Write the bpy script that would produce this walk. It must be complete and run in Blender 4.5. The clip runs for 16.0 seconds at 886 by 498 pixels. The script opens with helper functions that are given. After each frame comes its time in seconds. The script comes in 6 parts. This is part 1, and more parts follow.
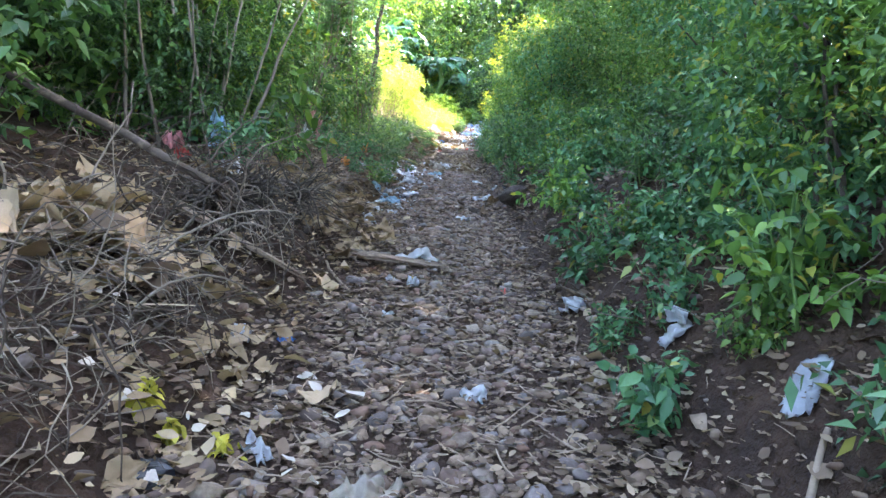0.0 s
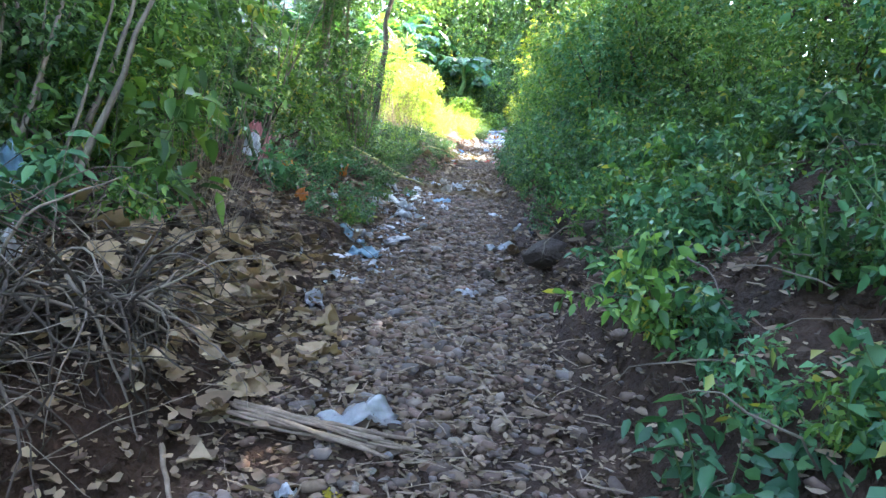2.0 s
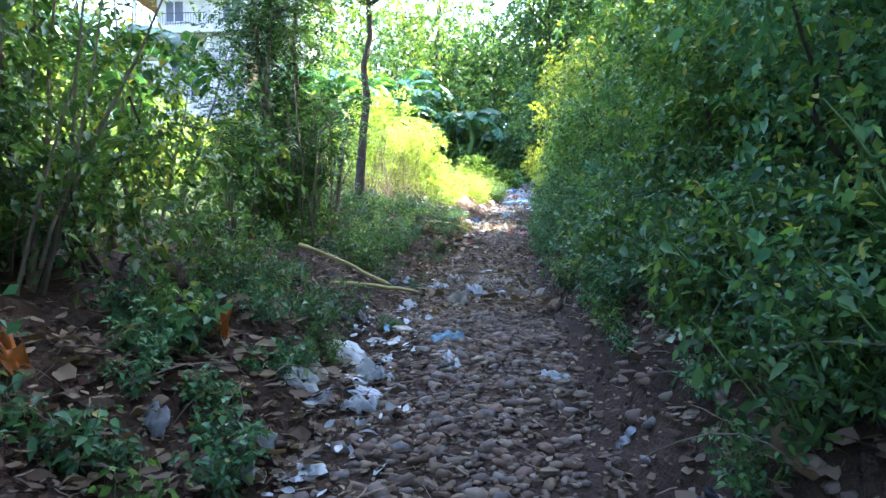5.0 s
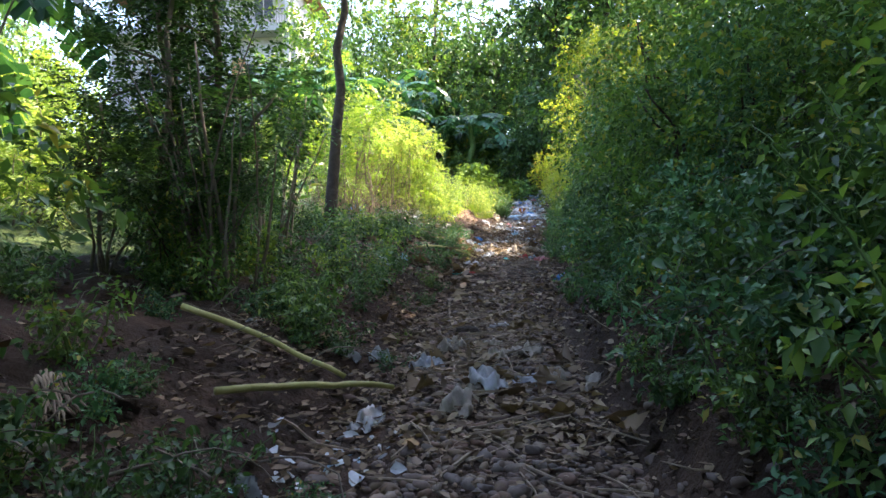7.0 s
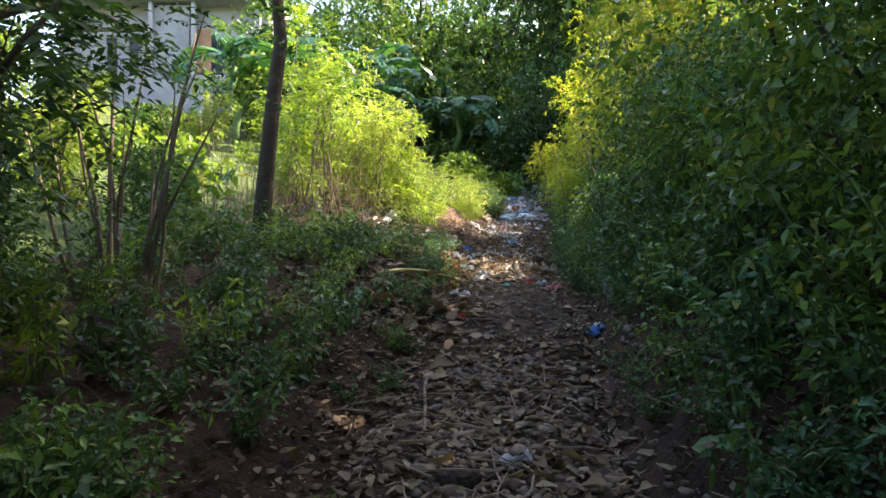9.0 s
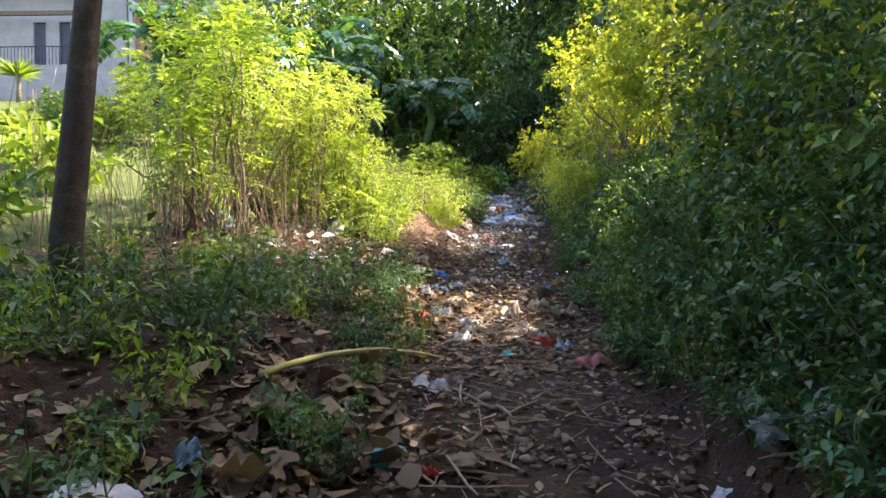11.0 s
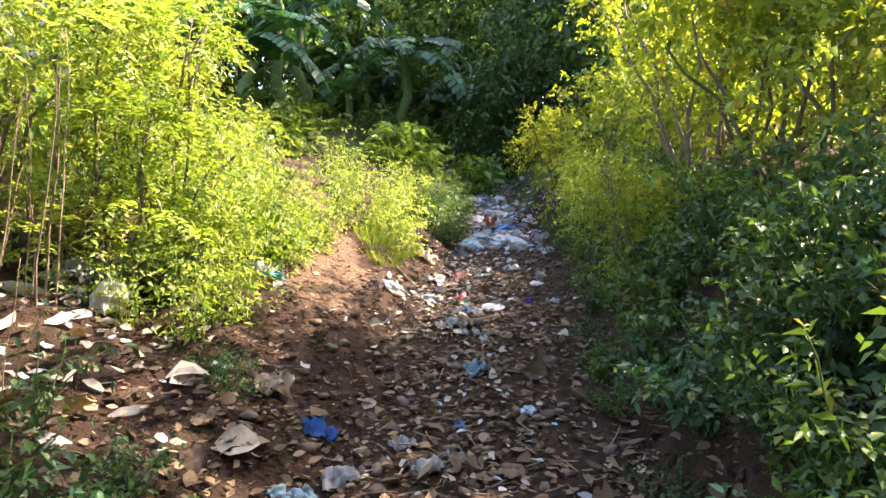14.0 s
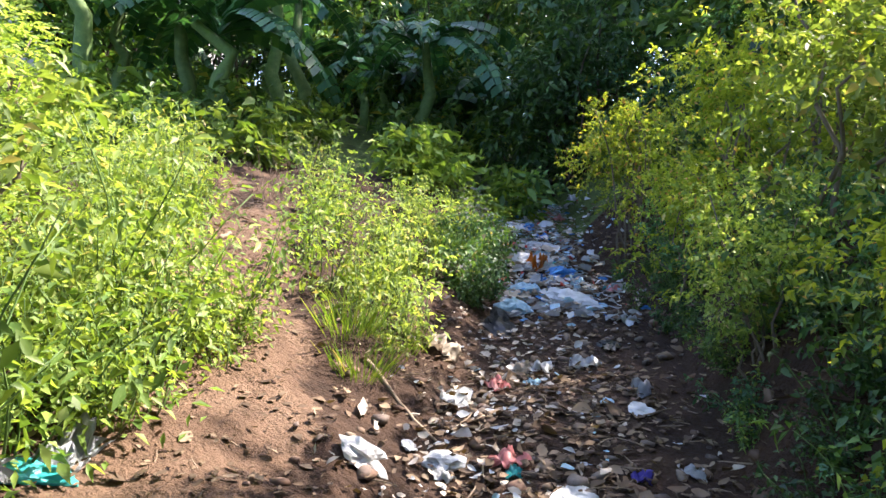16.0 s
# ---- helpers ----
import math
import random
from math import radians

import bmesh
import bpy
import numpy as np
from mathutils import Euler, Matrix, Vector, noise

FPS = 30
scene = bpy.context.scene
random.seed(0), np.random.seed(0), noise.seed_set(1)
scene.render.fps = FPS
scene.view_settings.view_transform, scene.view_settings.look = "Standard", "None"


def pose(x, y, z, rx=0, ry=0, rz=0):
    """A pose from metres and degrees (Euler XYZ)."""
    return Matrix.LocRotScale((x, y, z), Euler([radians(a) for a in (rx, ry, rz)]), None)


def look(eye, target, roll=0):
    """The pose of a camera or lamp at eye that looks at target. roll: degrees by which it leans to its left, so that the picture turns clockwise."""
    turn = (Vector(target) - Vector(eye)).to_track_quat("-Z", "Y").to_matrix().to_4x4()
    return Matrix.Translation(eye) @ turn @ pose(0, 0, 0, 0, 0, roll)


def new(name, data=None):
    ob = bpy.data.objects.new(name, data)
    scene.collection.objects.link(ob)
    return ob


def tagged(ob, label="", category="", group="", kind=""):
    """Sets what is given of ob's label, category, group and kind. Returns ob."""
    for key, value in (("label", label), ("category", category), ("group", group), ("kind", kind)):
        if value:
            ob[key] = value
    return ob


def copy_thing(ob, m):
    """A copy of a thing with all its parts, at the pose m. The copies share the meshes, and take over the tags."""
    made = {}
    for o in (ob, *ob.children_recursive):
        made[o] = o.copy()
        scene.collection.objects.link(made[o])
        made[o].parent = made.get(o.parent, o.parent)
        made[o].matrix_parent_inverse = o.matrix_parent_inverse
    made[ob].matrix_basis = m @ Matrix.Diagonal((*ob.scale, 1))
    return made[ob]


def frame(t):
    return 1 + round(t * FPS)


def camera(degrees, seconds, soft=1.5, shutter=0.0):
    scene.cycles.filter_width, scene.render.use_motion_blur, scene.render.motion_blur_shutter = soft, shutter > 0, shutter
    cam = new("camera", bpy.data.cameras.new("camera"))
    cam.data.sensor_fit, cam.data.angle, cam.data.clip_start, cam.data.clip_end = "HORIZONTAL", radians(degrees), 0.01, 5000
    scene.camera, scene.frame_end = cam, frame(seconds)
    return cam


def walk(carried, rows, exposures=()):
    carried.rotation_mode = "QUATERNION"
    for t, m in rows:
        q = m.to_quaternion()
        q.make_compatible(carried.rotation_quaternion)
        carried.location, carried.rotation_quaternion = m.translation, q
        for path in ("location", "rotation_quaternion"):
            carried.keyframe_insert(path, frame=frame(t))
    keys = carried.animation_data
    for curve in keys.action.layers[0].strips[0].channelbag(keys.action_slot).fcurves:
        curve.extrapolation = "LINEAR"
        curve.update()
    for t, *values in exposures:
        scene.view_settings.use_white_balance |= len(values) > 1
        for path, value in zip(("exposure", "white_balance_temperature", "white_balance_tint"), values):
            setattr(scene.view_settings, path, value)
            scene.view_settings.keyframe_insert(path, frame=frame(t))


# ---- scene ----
cam = camera(66.9, 16.0)
METRES, EYE, TILT, LEAN, TURN = 24.0, 1.3, -5.5, -4.0, 0.0
ROWS = [
    (0.0, 0.0, 0.0, 0.0, 0.0, 0.0, -0.0),
    (0.5, 0.0039, 0.0298, 0.007, 0.84, 0.26, -0.41),
    (1.0, 0.0068, 0.0589, 0.0143, 1.17, 0.81, -1.08),
    (1.5, 0.0103, 0.0854, 0.0221, 1.53, 0.79, -0.92),
    (2.0, 0.0099, 0.1121, 0.0266, 2.18, 0.23, -0.67),
    (2.5, 0.0112, 0.1401, 0.0326, 2.48, 0.18, -0.63),
    (3.0, 0.0111, 0.1692, 0.0365, 2.81, 0.49, 0.2),
    (3.5, 0.0108, 0.2011, 0.0429, 3.41, 1.13, 1.53),
    (4.0, 0.0088, 0.2288, 0.0492, 4.22, 2.6, 3.02),
    (4.5, 0.0091, 0.2585, 0.0567, 4.29, 4.59, 4.2),
    (7.0, 0.0052, 0.4055, 0.0879, 4.27, 6.32, 4.5),
    (7.5, 0.0034, 0.4362, 0.095, 3.74, 5.85, 4.25),
    (8.0, 0.0015, 0.4684, 0.1025, 3.35, 5.63, 3.77),
    (8.5, -0.0003, 0.4978, 0.11, 3.0, 5.42, 3.34),
    (11.0, 0.0017, 0.6612, 0.1446, 0.65, 4.64, 4.65),
    (11.5, 0.0026, 0.6939, 0.1505, 0.36, 4.49, 4.59),
    (12.0, 0.0073, 0.7267, 0.1571, -0.26, 4.15, 3.69),
    (12.5, 0.0136, 0.7581, 0.164, -0.51, 3.86, 3.21),
    (13.0, 0.0206, 0.7888, 0.1707, -0.5, 3.38, 3.0),
    (13.5, 0.0235, 0.8205, 0.1775, 0.18, 3.2, 2.97),
    (14.0, 0.026, 0.8498, 0.1856, 0.45, 3.3, 2.95),
    (14.5, 0.0279, 0.8807, 0.1912, 0.64, 3.33, 3.07),
    (15.0, 0.0289, 0.9124, 0.1955, 0.69, 3.48, 3.03),
    (15.5, 0.0288, 0.9449, 0.205, 1.22, 3.7, 2.97),
    (16.0, 0.0274, 0.9731, 0.212, 3.05, 4.2, 2.28),
]

EXPOSURES = [(0.0, 4.72, 6450, 15.5), (1.0, 4.66, 6350, 13.5), (1.5, 4.64, 6250, 12.5), (4.0, 4.55, 5850, 12), (4.7, 4.25, 5750, 13), (6.8, 3.12, 6350, 16), (8.5, 2.52, 6850, 15), (11.0, 2.68, 7050, 22), (13.0, 2.88, 7250, 23), (14.5, 2.8, 7200, 21), (16.0, 2.45, 6200, 18)]
walk(cam, [(t, pose(0, 0, EYE, TILT, LEAN, TURN) @ pose(METRES * x, METRES * y, METRES * z, 90 + pitch, roll, yaw)) for t, x, y, z, yaw, pitch, roll in ROWS], EXPOSURES)

# ---- daylight ----
SUN_TO = Vector((0.60, 0.24, 0.77)).normalized()
world = bpy.data.worlds.new("sky")
scene.world = world
world.use_nodes = True
wn = world.node_tree
sky = wn.nodes.new("ShaderNodeTexSky")
sky.sky_type = "NISHITA"
sky.sun_disc = False
sky.sun_elevation = math.asin(SUN_TO.z)
sky.sun_rotation = math.atan2(SUN_TO.x, SUN_TO.y)
sky.dust_density = 2.5
wn.links.new(sky.outputs[0], wn.nodes["Background"].inputs[0])
wn.nodes["Background"].inputs[1].default_value = 0.15
sun_data = bpy.data.lights.new("sun", "SUN")
sun_data.energy, sun_data.angle, sun_data.color = 4.2, radians(0.6), (1.0, 0.90, 0.72)
sun = new("sun", sun_data)
sun.matrix_world = look(SUN_TO * 60, (0, 0, 0))


# ---- materials ----
def mat(name):
    m = bpy.data.materials.new(name)
    m.use_nodes = True
    t = m.node_tree
    return m, t, t.nodes["Principled BSDF"], t.nodes["Material Output"]


def ramp(t, fac, stops):
    r = t.nodes.new("ShaderNodeValToRGB")
    while len(r.color_ramp.elements) < len(stops):
        r.color_ramp.elements.new(0.5)
    for e, (p, c) in zip(r.color_ramp.elements, stops):
        e.position, e.color = p, (*c, 1)
    t.links.new(fac, r.inputs[0])
    return r.outputs[0]


def noise_tex(t, scale, detail=4, rough=0.6, space="Object"):
    n = t.nodes.new("ShaderNodeTexNoise")
    n.inputs["Scale"].default_value, n.inputs["Detail"].default_value, n.inputs["Roughness"].default_value = scale, detail, rough
    c = t.nodes.new("ShaderNodeTexCoord")
    t.links.new(c.outputs[space], n.inputs["Vector"])
    return n.outputs["Fac"]


def mix(t, fac, a, b, mode="MIX"):
    m = t.nodes.new("ShaderNodeMix")
    m.data_type, m.blend_type = "RGBA", mode
    for i, v in ((0, fac), (6, a), (7, b)):
        if isinstance(v, (int, float)):
            m.inputs[i].default_value = v
        elif isinstance(v, tuple):
            m.inputs[i].default_value = (*v, 1)
        else:
            t.links.new(v, m.inputs[i])
    return m.outputs[2]


def bump(t, bsdf, height, strength, dist):
    b = t.nodes.new("ShaderNodeBump")
    b.inputs["Strength"].default_value, b.inputs["Distance"].default_value = strength, dist
    t.links.new(height, b.inputs["Height"])
    t.links.new(b.outputs[0], bsdf.inputs["Normal"])


def leaf_mat(name, dark, mid, light, through_light=0.35, gloss=0.45, dry=None):
    m, t, b, out = mat(name)
    g = t.nodes.new("ShaderNodeNewGeometry")
    o = t.nodes.new("ShaderNodeObjectInfo")
    stops = [(0.0, dark), (0.55, mid), (0.93, light)]
    if dry:
        stops.append((0.965, dry))
    c = ramp(t, g.outputs["Random Per Island"], stops)
    hue = t.nodes.new("ShaderNodeHueSaturation")
    mr = t.nodes.new("ShaderNodeMapRange")
    mr.inputs[3].default_value, mr.inputs[4].default_value = 0.75, 1.25
    t.links.new(o.outputs["Random"], mr.inputs[0])
    t.links.new(mr.outputs[0], hue.inputs["Value"])
    t.links.new(c, hue.inputs["Color"])
    spots = noise_tex(t, 38, 3)
    col = mix(t, 0.35, hue.outputs[0], ramp(t, spots, [(0.3, (0.55, 0.6, 0.5)), (0.7, (1, 1, 1))]), "MULTIPLY")
    t.links.new(col, b.inputs["Base Color"])
    b.inputs["Roughness"].default_value = gloss
    b.inputs["Specular IOR Level"].default_value = 0.35
    tr = t.nodes.new("ShaderNodeBsdfTranslucent")
    t.links.new(mix(t, 1.0, col, (1.3, 1.25, 0.5), "MULTIPLY"), tr.inputs[0])
    ms = t.nodes.new("ShaderNodeMixShader")
    ms.inputs[0].default_value = through_light
    t.links.new(b.outputs[0], ms.inputs[1])
    t.links.new(tr.outputs[0], ms.inputs[2])
    t.links.new(ms.outputs[0], out.inputs[0])
    return m


def rough_mat(name, stops, scale, rough=0.9, fine=60, depth=0.01, strength=0.5, vary=0.0, island=False, spec=0.3, hues=False):
    m, t, b, out = mat(name)
    n = noise_tex(t, scale, 6, 0.65)
    c = ramp(t, n, stops)
    if vary:
        src = t.nodes.new("ShaderNodeNewGeometry").outputs["Random Per Island"] if island else t.nodes.new("ShaderNodeObjectInfo").outputs["Random"]
        lo, hi = max(0.0, 1 - vary), 1.0
        mid = 0.5 + lo / 2
        tones = [(0.0, (lo, lo, lo)), (0.5, (mid, mid, mid + 0.02)), (1.0, (hi, hi, hi))]
        if hues:
            tones = [(0.0, (lo, lo, lo * 1.1)), (0.2, (mid * 1.1, mid * 0.82, mid * 0.72)), (0.4, (mid * 0.9, mid * 0.95, mid * 1.1)), (0.6, (lo * 1.3, lo * 1.05, lo * 0.95)), (0.8, (hi, hi * 0.9, hi * 0.78)), (1.0, (hi * 0.9, hi * 0.95, hi * 1.08))]
        c = mix(t, 1.0, c, ramp(t, src, tones), "MULTIPLY")
    f = noise_tex(t, fine, 4, 0.7)
    c = mix(t, 0.4, c, ramp(t, f, [(0.3, (0.45, 0.45, 0.45)), (0.7, (1, 1, 1))]), "MULTIPLY")
    t.links.new(c, b.inputs["Base Color"])
    b.inputs["Roughness"].default_value = rough
    b.inputs["Specular IOR Level"].default_value = spec
    bump(t, b, f, strength, depth)
    return m


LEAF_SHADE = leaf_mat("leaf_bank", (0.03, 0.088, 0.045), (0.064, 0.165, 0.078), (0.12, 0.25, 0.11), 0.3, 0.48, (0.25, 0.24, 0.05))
LEAF_BUSH = leaf_mat("leaf_bush", (0.038, 0.09, 0.026), (0.095, 0.19, 0.046), (0.18, 0.29, 0.068), 0.38, 0.42, (0.32, 0.3, 0.06))
LEAF_DARK = leaf_mat("leaf_tree", (0.022, 0.058, 0.026), (0.05, 0.115, 0.038), (0.095, 0.18, 0.055), 0.35, 0.42)
# Yellow of sunlight passing through the leaves is put into this colour.
LEAF_YELLOW = leaf_mat("leaf_sunlit", (0.13, 0.20, 0.045), (0.225, 0.315, 0.075), (0.36, 0.44, 0.13), 0.5, 0.5, (0.48, 0.42, 0.2))
LEAF_FEATHER = leaf_mat("leaf_feather", (0.085, 0.16, 0.03), (0.16, 0.25, 0.045), (0.27, 0.36, 0.075), 0.48, 0.5)
# Backlight put into the colour: paler and more translucent than LEAF_YELLOW.
LEAF_BACKLIT = leaf_mat("leaf_backlit", (0.14, 0.21, 0.03), (0.25, 0.32, 0.045), (0.37, 0.41, 0.07), 0.6, 0.45, (0.4, 0.24, 0.1))
LEAF_BANANA = leaf_mat("leaf_banana", (0.024, 0.085, 0.045), (0.036, 0.115, 0.05), (0.07, 0.17, 0.065), 0.3, 0.3)
GRASS = leaf_mat("grass_blade", (0.10, 0.20, 0.03), (0.20, 0.31, 0.04), (0.33, 0.40, 0.07), 0.4, 0.55, (0.45, 0.38, 0.16))
DEAD_LEAF = leaf_mat("dead_leaf", (0.07, 0.043, 0.028), (0.15, 0.102, 0.068), (0.26, 0.19, 0.13), 0.12, 0.85)
PALE_LEAF = leaf_mat("pale_leaf", (0.09, 0.058, 0.036), (0.19, 0.13, 0.083), (0.34, 0.26, 0.175), 0.12, 0.85)
TAN_LEAF = leaf_mat("tan_leaf", (0.17, 0.115, 0.07), (0.29, 0.205, 0.13), (0.44, 0.34, 0.22), 0.15, 0.85)
SOIL = rough_mat("soil", [(0.25, (0.022, 0.012, 0.007)), (0.5, (0.046, 0.027, 0.017)), (0.75, (0.092, 0.057, 0.037))], 3.3, 0.95, 28, 0.05, 1.0)


def earth_mat():
    """Dark gully earth, paler on the trodden trail and greener under the meadow."""
    m, t, b, out = mat("gully_earth")
    n = noise_tex(t, 3.3, 6, 0.65)
    ragged = noise_tex(t, 9.0, 5, 0.7)
    c = ramp(t, n, [(0.25, (0.019, 0.010, 0.006)), (0.5, (0.042, 0.022, 0.013)), (0.75, (0.085, 0.048, 0.03))])
    for layer, stops in (("trail", [(0.25, (0.075, 0.043, 0.027)), (0.5, (0.135, 0.082, 0.053)), (0.8, (0.20, 0.132, 0.09))]), ("meadow", [(0.3, (0.04, 0.055, 0.015)), (0.5, (0.075, 0.11, 0.025)), (0.75, (0.13, 0.15, 0.05))])):
        at = t.nodes.new("ShaderNodeAttribute")
        at.attribute_name = layer
        add = t.nodes.new("ShaderNodeMath")
        add.operation = "ADD"
        t.links.new(at.outputs["Fac"], add.inputs[0])
        t.links.new(ragged, add.inputs[1])
        edge = ramp(t, add.outputs[0], [(0.8, (0, 0, 0)), (1.0, (1, 1, 1))])
        c = mix(t, edge, c, ramp(t, n, stops))
    f = noise_tex(t, 27, 4, 0.7)
    c = mix(t, 0.4, c, ramp(t, f, [(0.3, (0.45, 0.45, 0.45)), (0.7, (1, 1, 1))]), "MULTIPLY")
    t.links.new(c, b.inputs["Base Color"])
    b.inputs["Roughness"].default_value = 0.95
    b.inputs["Specular IOR Level"].default_value = 0.3
    bump(t, b, f, 1.0, 0.05)
    return m


EARTH = earth_mat()
STONE = rough_mat("river_stone", [(0.2, (0.12, 0.10, 0.082)), (0.5, (0.225, 0.193, 0.162)), (0.8, (0.36, 0.32, 0.275))], 7, 0.75, 70, 0.004, 0.5, 0.6, hues=True)
STONE_I = rough_mat("gravel_stone", [(0.2, (0.105, 0.077, 0.056)), (0.5, (0.205, 0.157, 0.12)), (0.8, (0.34, 0.277, 0.222))], 7, 0.8, 70, 0.004, 0.5, 0.65, True, hues=True)
BARK = rough_mat("bark", [(0.25, (0.032, 0.023, 0.017)), (0.55, (0.07, 0.052, 0.038)), (0.8, (0.15, 0.12, 0.09))], 9, 0.9, 50, 0.01, 0.9, 0.3)
BARK_PALE = rough_mat("bark_pale", [(0.25, (0.12, 0.095, 0.07)), (0.55, (0.22, 0.18, 0.135)), (0.8, (0.33, 0.28, 0.21))], 9, 0.9, 60, 0.006, 0.7, 0.4)
DEADWOOD = rough_mat("dead_wood", [(0.25, (0.16, 0.115, 0.08)), (0.55, (0.30, 0.225, 0.16)), (0.8, (0.45, 0.36, 0.26))], 11, 0.9, 70, 0.004, 0.7, 0.45)
DARKWOOD = rough_mat("dark_wood", [(0.25, (0.03, 0.022, 0.018)), (0.55, (0.08, 0.06, 0.045)), (0.8, (0.24, 0.19, 0.14))], 9, 0.85, 60, 0.006, 0.8)
STEM_GREEN = rough_mat("green_stem", [(0.25, (0.06, 0.12, 0.03)), (0.55, (0.11, 0.19, 0.05)), (0.8, (0.2, 0.26, 0.08))], 12, 0.6, 60, 0.003, 0.4, 0.3)
MOSSY = rough_mat("mossy_stem", [(0.25, (0.025, 0.05, 0.018)), (0.55, (0.05, 0.09, 0.03)), (0.8, (0.09, 0.13, 0.05))], 10, 0.8, 50, 0.004, 0.6)
BAMBOO = rough_mat("yellow_cane", [(0.25, (0.28, 0.26, 0.08)), (0.55, (0.42, 0.40, 0.14)), (0.8, (0.52, 0.50, 0.22))], 6, 0.6, 60, 0.003, 0.4, 0.2)


# ---- the lie of the land ----
def curve_y(y, ys, vs):
    return np.interp(y, ys, vs)


def path_x(y):
    return curve_y(y, [-10, 0, 5, 10, 16, 20, 25, 30, 35, 45], [0.0, 0.05, 0.12, 0.1, 0.05, 0.3, 0.75, 1.3, 1.3, 0.9])


def waves(x, y, s, k):
    return (np.sin(x * 1.7 * s + 1.3 * np.sin(y * 0.9 * s + k) + k) * np.sin(y * 1.3 * s + 1.1 * np.sin(x * 1.1 * s + 2 * k)) + 0.5 * np.sin(x * 3.7 * s + k * 3 + y * 2.1 * s) * np.sin(y * 3.1 * s - x * 1.9 * s + k))


def height(x, y):
    """The ground's height in metres."""
    x, y = np.asarray(x, float), np.asarray(y, float)
    base = curve_y(y, [-400, -12, 0, 4, 6.2, 9, 12, 14.4, 16.8, 19, 20.6, 22, 24, 25.5, 31, 48, 75, 600], [-6, -1.3, -0.02, 0.41, 0.74, 1.08, 1.44, 1.62, 1.82, 2.18, 2.35, 2.45, 2.74, 2.98, 3.66, 7.4, 10.5, 14])
    u = x - path_x(y)
    wr = curve_y(y, [-5, 2, 5, 9, 18, 20.3, 22.5, 26, 34], [1.1, 1.0, 0.75, 0.65, 0.7, 0.92, 0.85, 0.75, 0.6])
    wl = curve_y(y, [-5, 2, 4, 6, 9, 14, 17, 20, 24, 27, 31], [1.2, 1.05, 1.05, 0.85, 0.85, 0.9, 0.75, 0.65, 0.7, 0.7, 0.5])
    hr = curve_y(y, [-5, 3, 8, 20, 26, 34], [0.8, 0.85, 1.15, 1.25, 1.0, 0.6])
    hl = curve_y(y, [-5, 3, 6, 10, 14, 18, 22, 24, 27, 32], [0.5, 0.65, 0.7, 0.65, 0.5, 0.5, 0.32, 0.35, 0.45, 0.7])
    r, l = np.maximum(0, u - wr), np.maximum(0, -u - wl)
    z = base + hr * (1 - np.exp(-r / 0.55)) + 0.20 * np.minimum(r, 9)
    z = z + hl * (1 - np.exp(-l / 0.7)) + 0.11 * np.minimum(l, 18)
    edge = np.clip((np.abs(u) - 0.4) / 0.8, 0, 1)
    near = np.exp(-((np.abs(x) / 14) ** 2))
    return z + near * (0.018 * waves(x, y, 2.3, 0.7) + edge * (0.055 * waves(x, y, 1.6, 2.1) + 0.03 * waves(x, y, 5.3, 4.4)))


def on_ground(x, y):
    return Vector((x, y, float(height(x, y))))


# ---- mesh builders ----
def mesh_from(name, verts, faces, smooth=False):
    me = bpy.data.meshes.new(name)
    me.from_pydata(verts, [], faces)
    if smooth:
        me.polygons.foreach_set("use_smooth", [True] * len(me.polygons))
    me.update()
    return me


def leaf_mesh(name, base, along, normal, length, width, fold=0.25, droop=0.2, rounded=True):
    """Leaves as folded blades. base, along, normal: arrays (n, 3); length, width: arrays (n)."""
    along = along / np.linalg.norm(along, axis=1, keepdims=True)
    side = np.cross(along, normal)
    side /= np.linalg.norm(side, axis=1, keepdims=True) + 1e-9
    up = np.cross(side, along)
    L, Wd = length[:, None], width[:, None]

    def pt(a, s, h):
        return base + along * (a * L) + side * (s * Wd) + up * (h * Wd) - np.array([0, 0, 1.0]) * (droop * a * a * L)

    n = len(base)
    if rounded:
        pts = np.stack([pt(0, 0, 0), pt(0.22, -0.42, fold * 0.9), pt(0.58, -0.42, fold * 0.8), pt(1, 0, 0), pt(0.58, 0.42, fold * 0.8), pt(0.22, 0.42, fold * 0.9)], 1)
        idx = np.array([[0, 3, 2, 1], [0, 5, 4, 3]])
        k = 6
    else:
        pts = np.stack([pt(0, 0, 0), pt(0.45, -0.5, fold), pt(1, 0, 0), pt(0.45, 0.5, fold)], 1)
        idx = np.array([[0, 2, 1], [0, 3, 2]])
        k = 4
    c = idx.shape[1]
    faces = (np.arange(n)[:, None, None] * k + idx[None]).reshape(-1, c)
    me = bpy.data.meshes.new(name)
    me.vertices.add(n * k)
    me.vertices.foreach_set("co", pts.reshape(-1).astype(np.float32))
    me.loops.add(faces.size)
    me.loops.foreach_set("vertex_index", faces.ravel().astype(np.int32))
    me.polygons.add(len(faces))
    me.polygons.foreach_set("loop_start", np.arange(0, faces.size, c, dtype=np.int32))
    me.update(calc_edges=True)
    return me


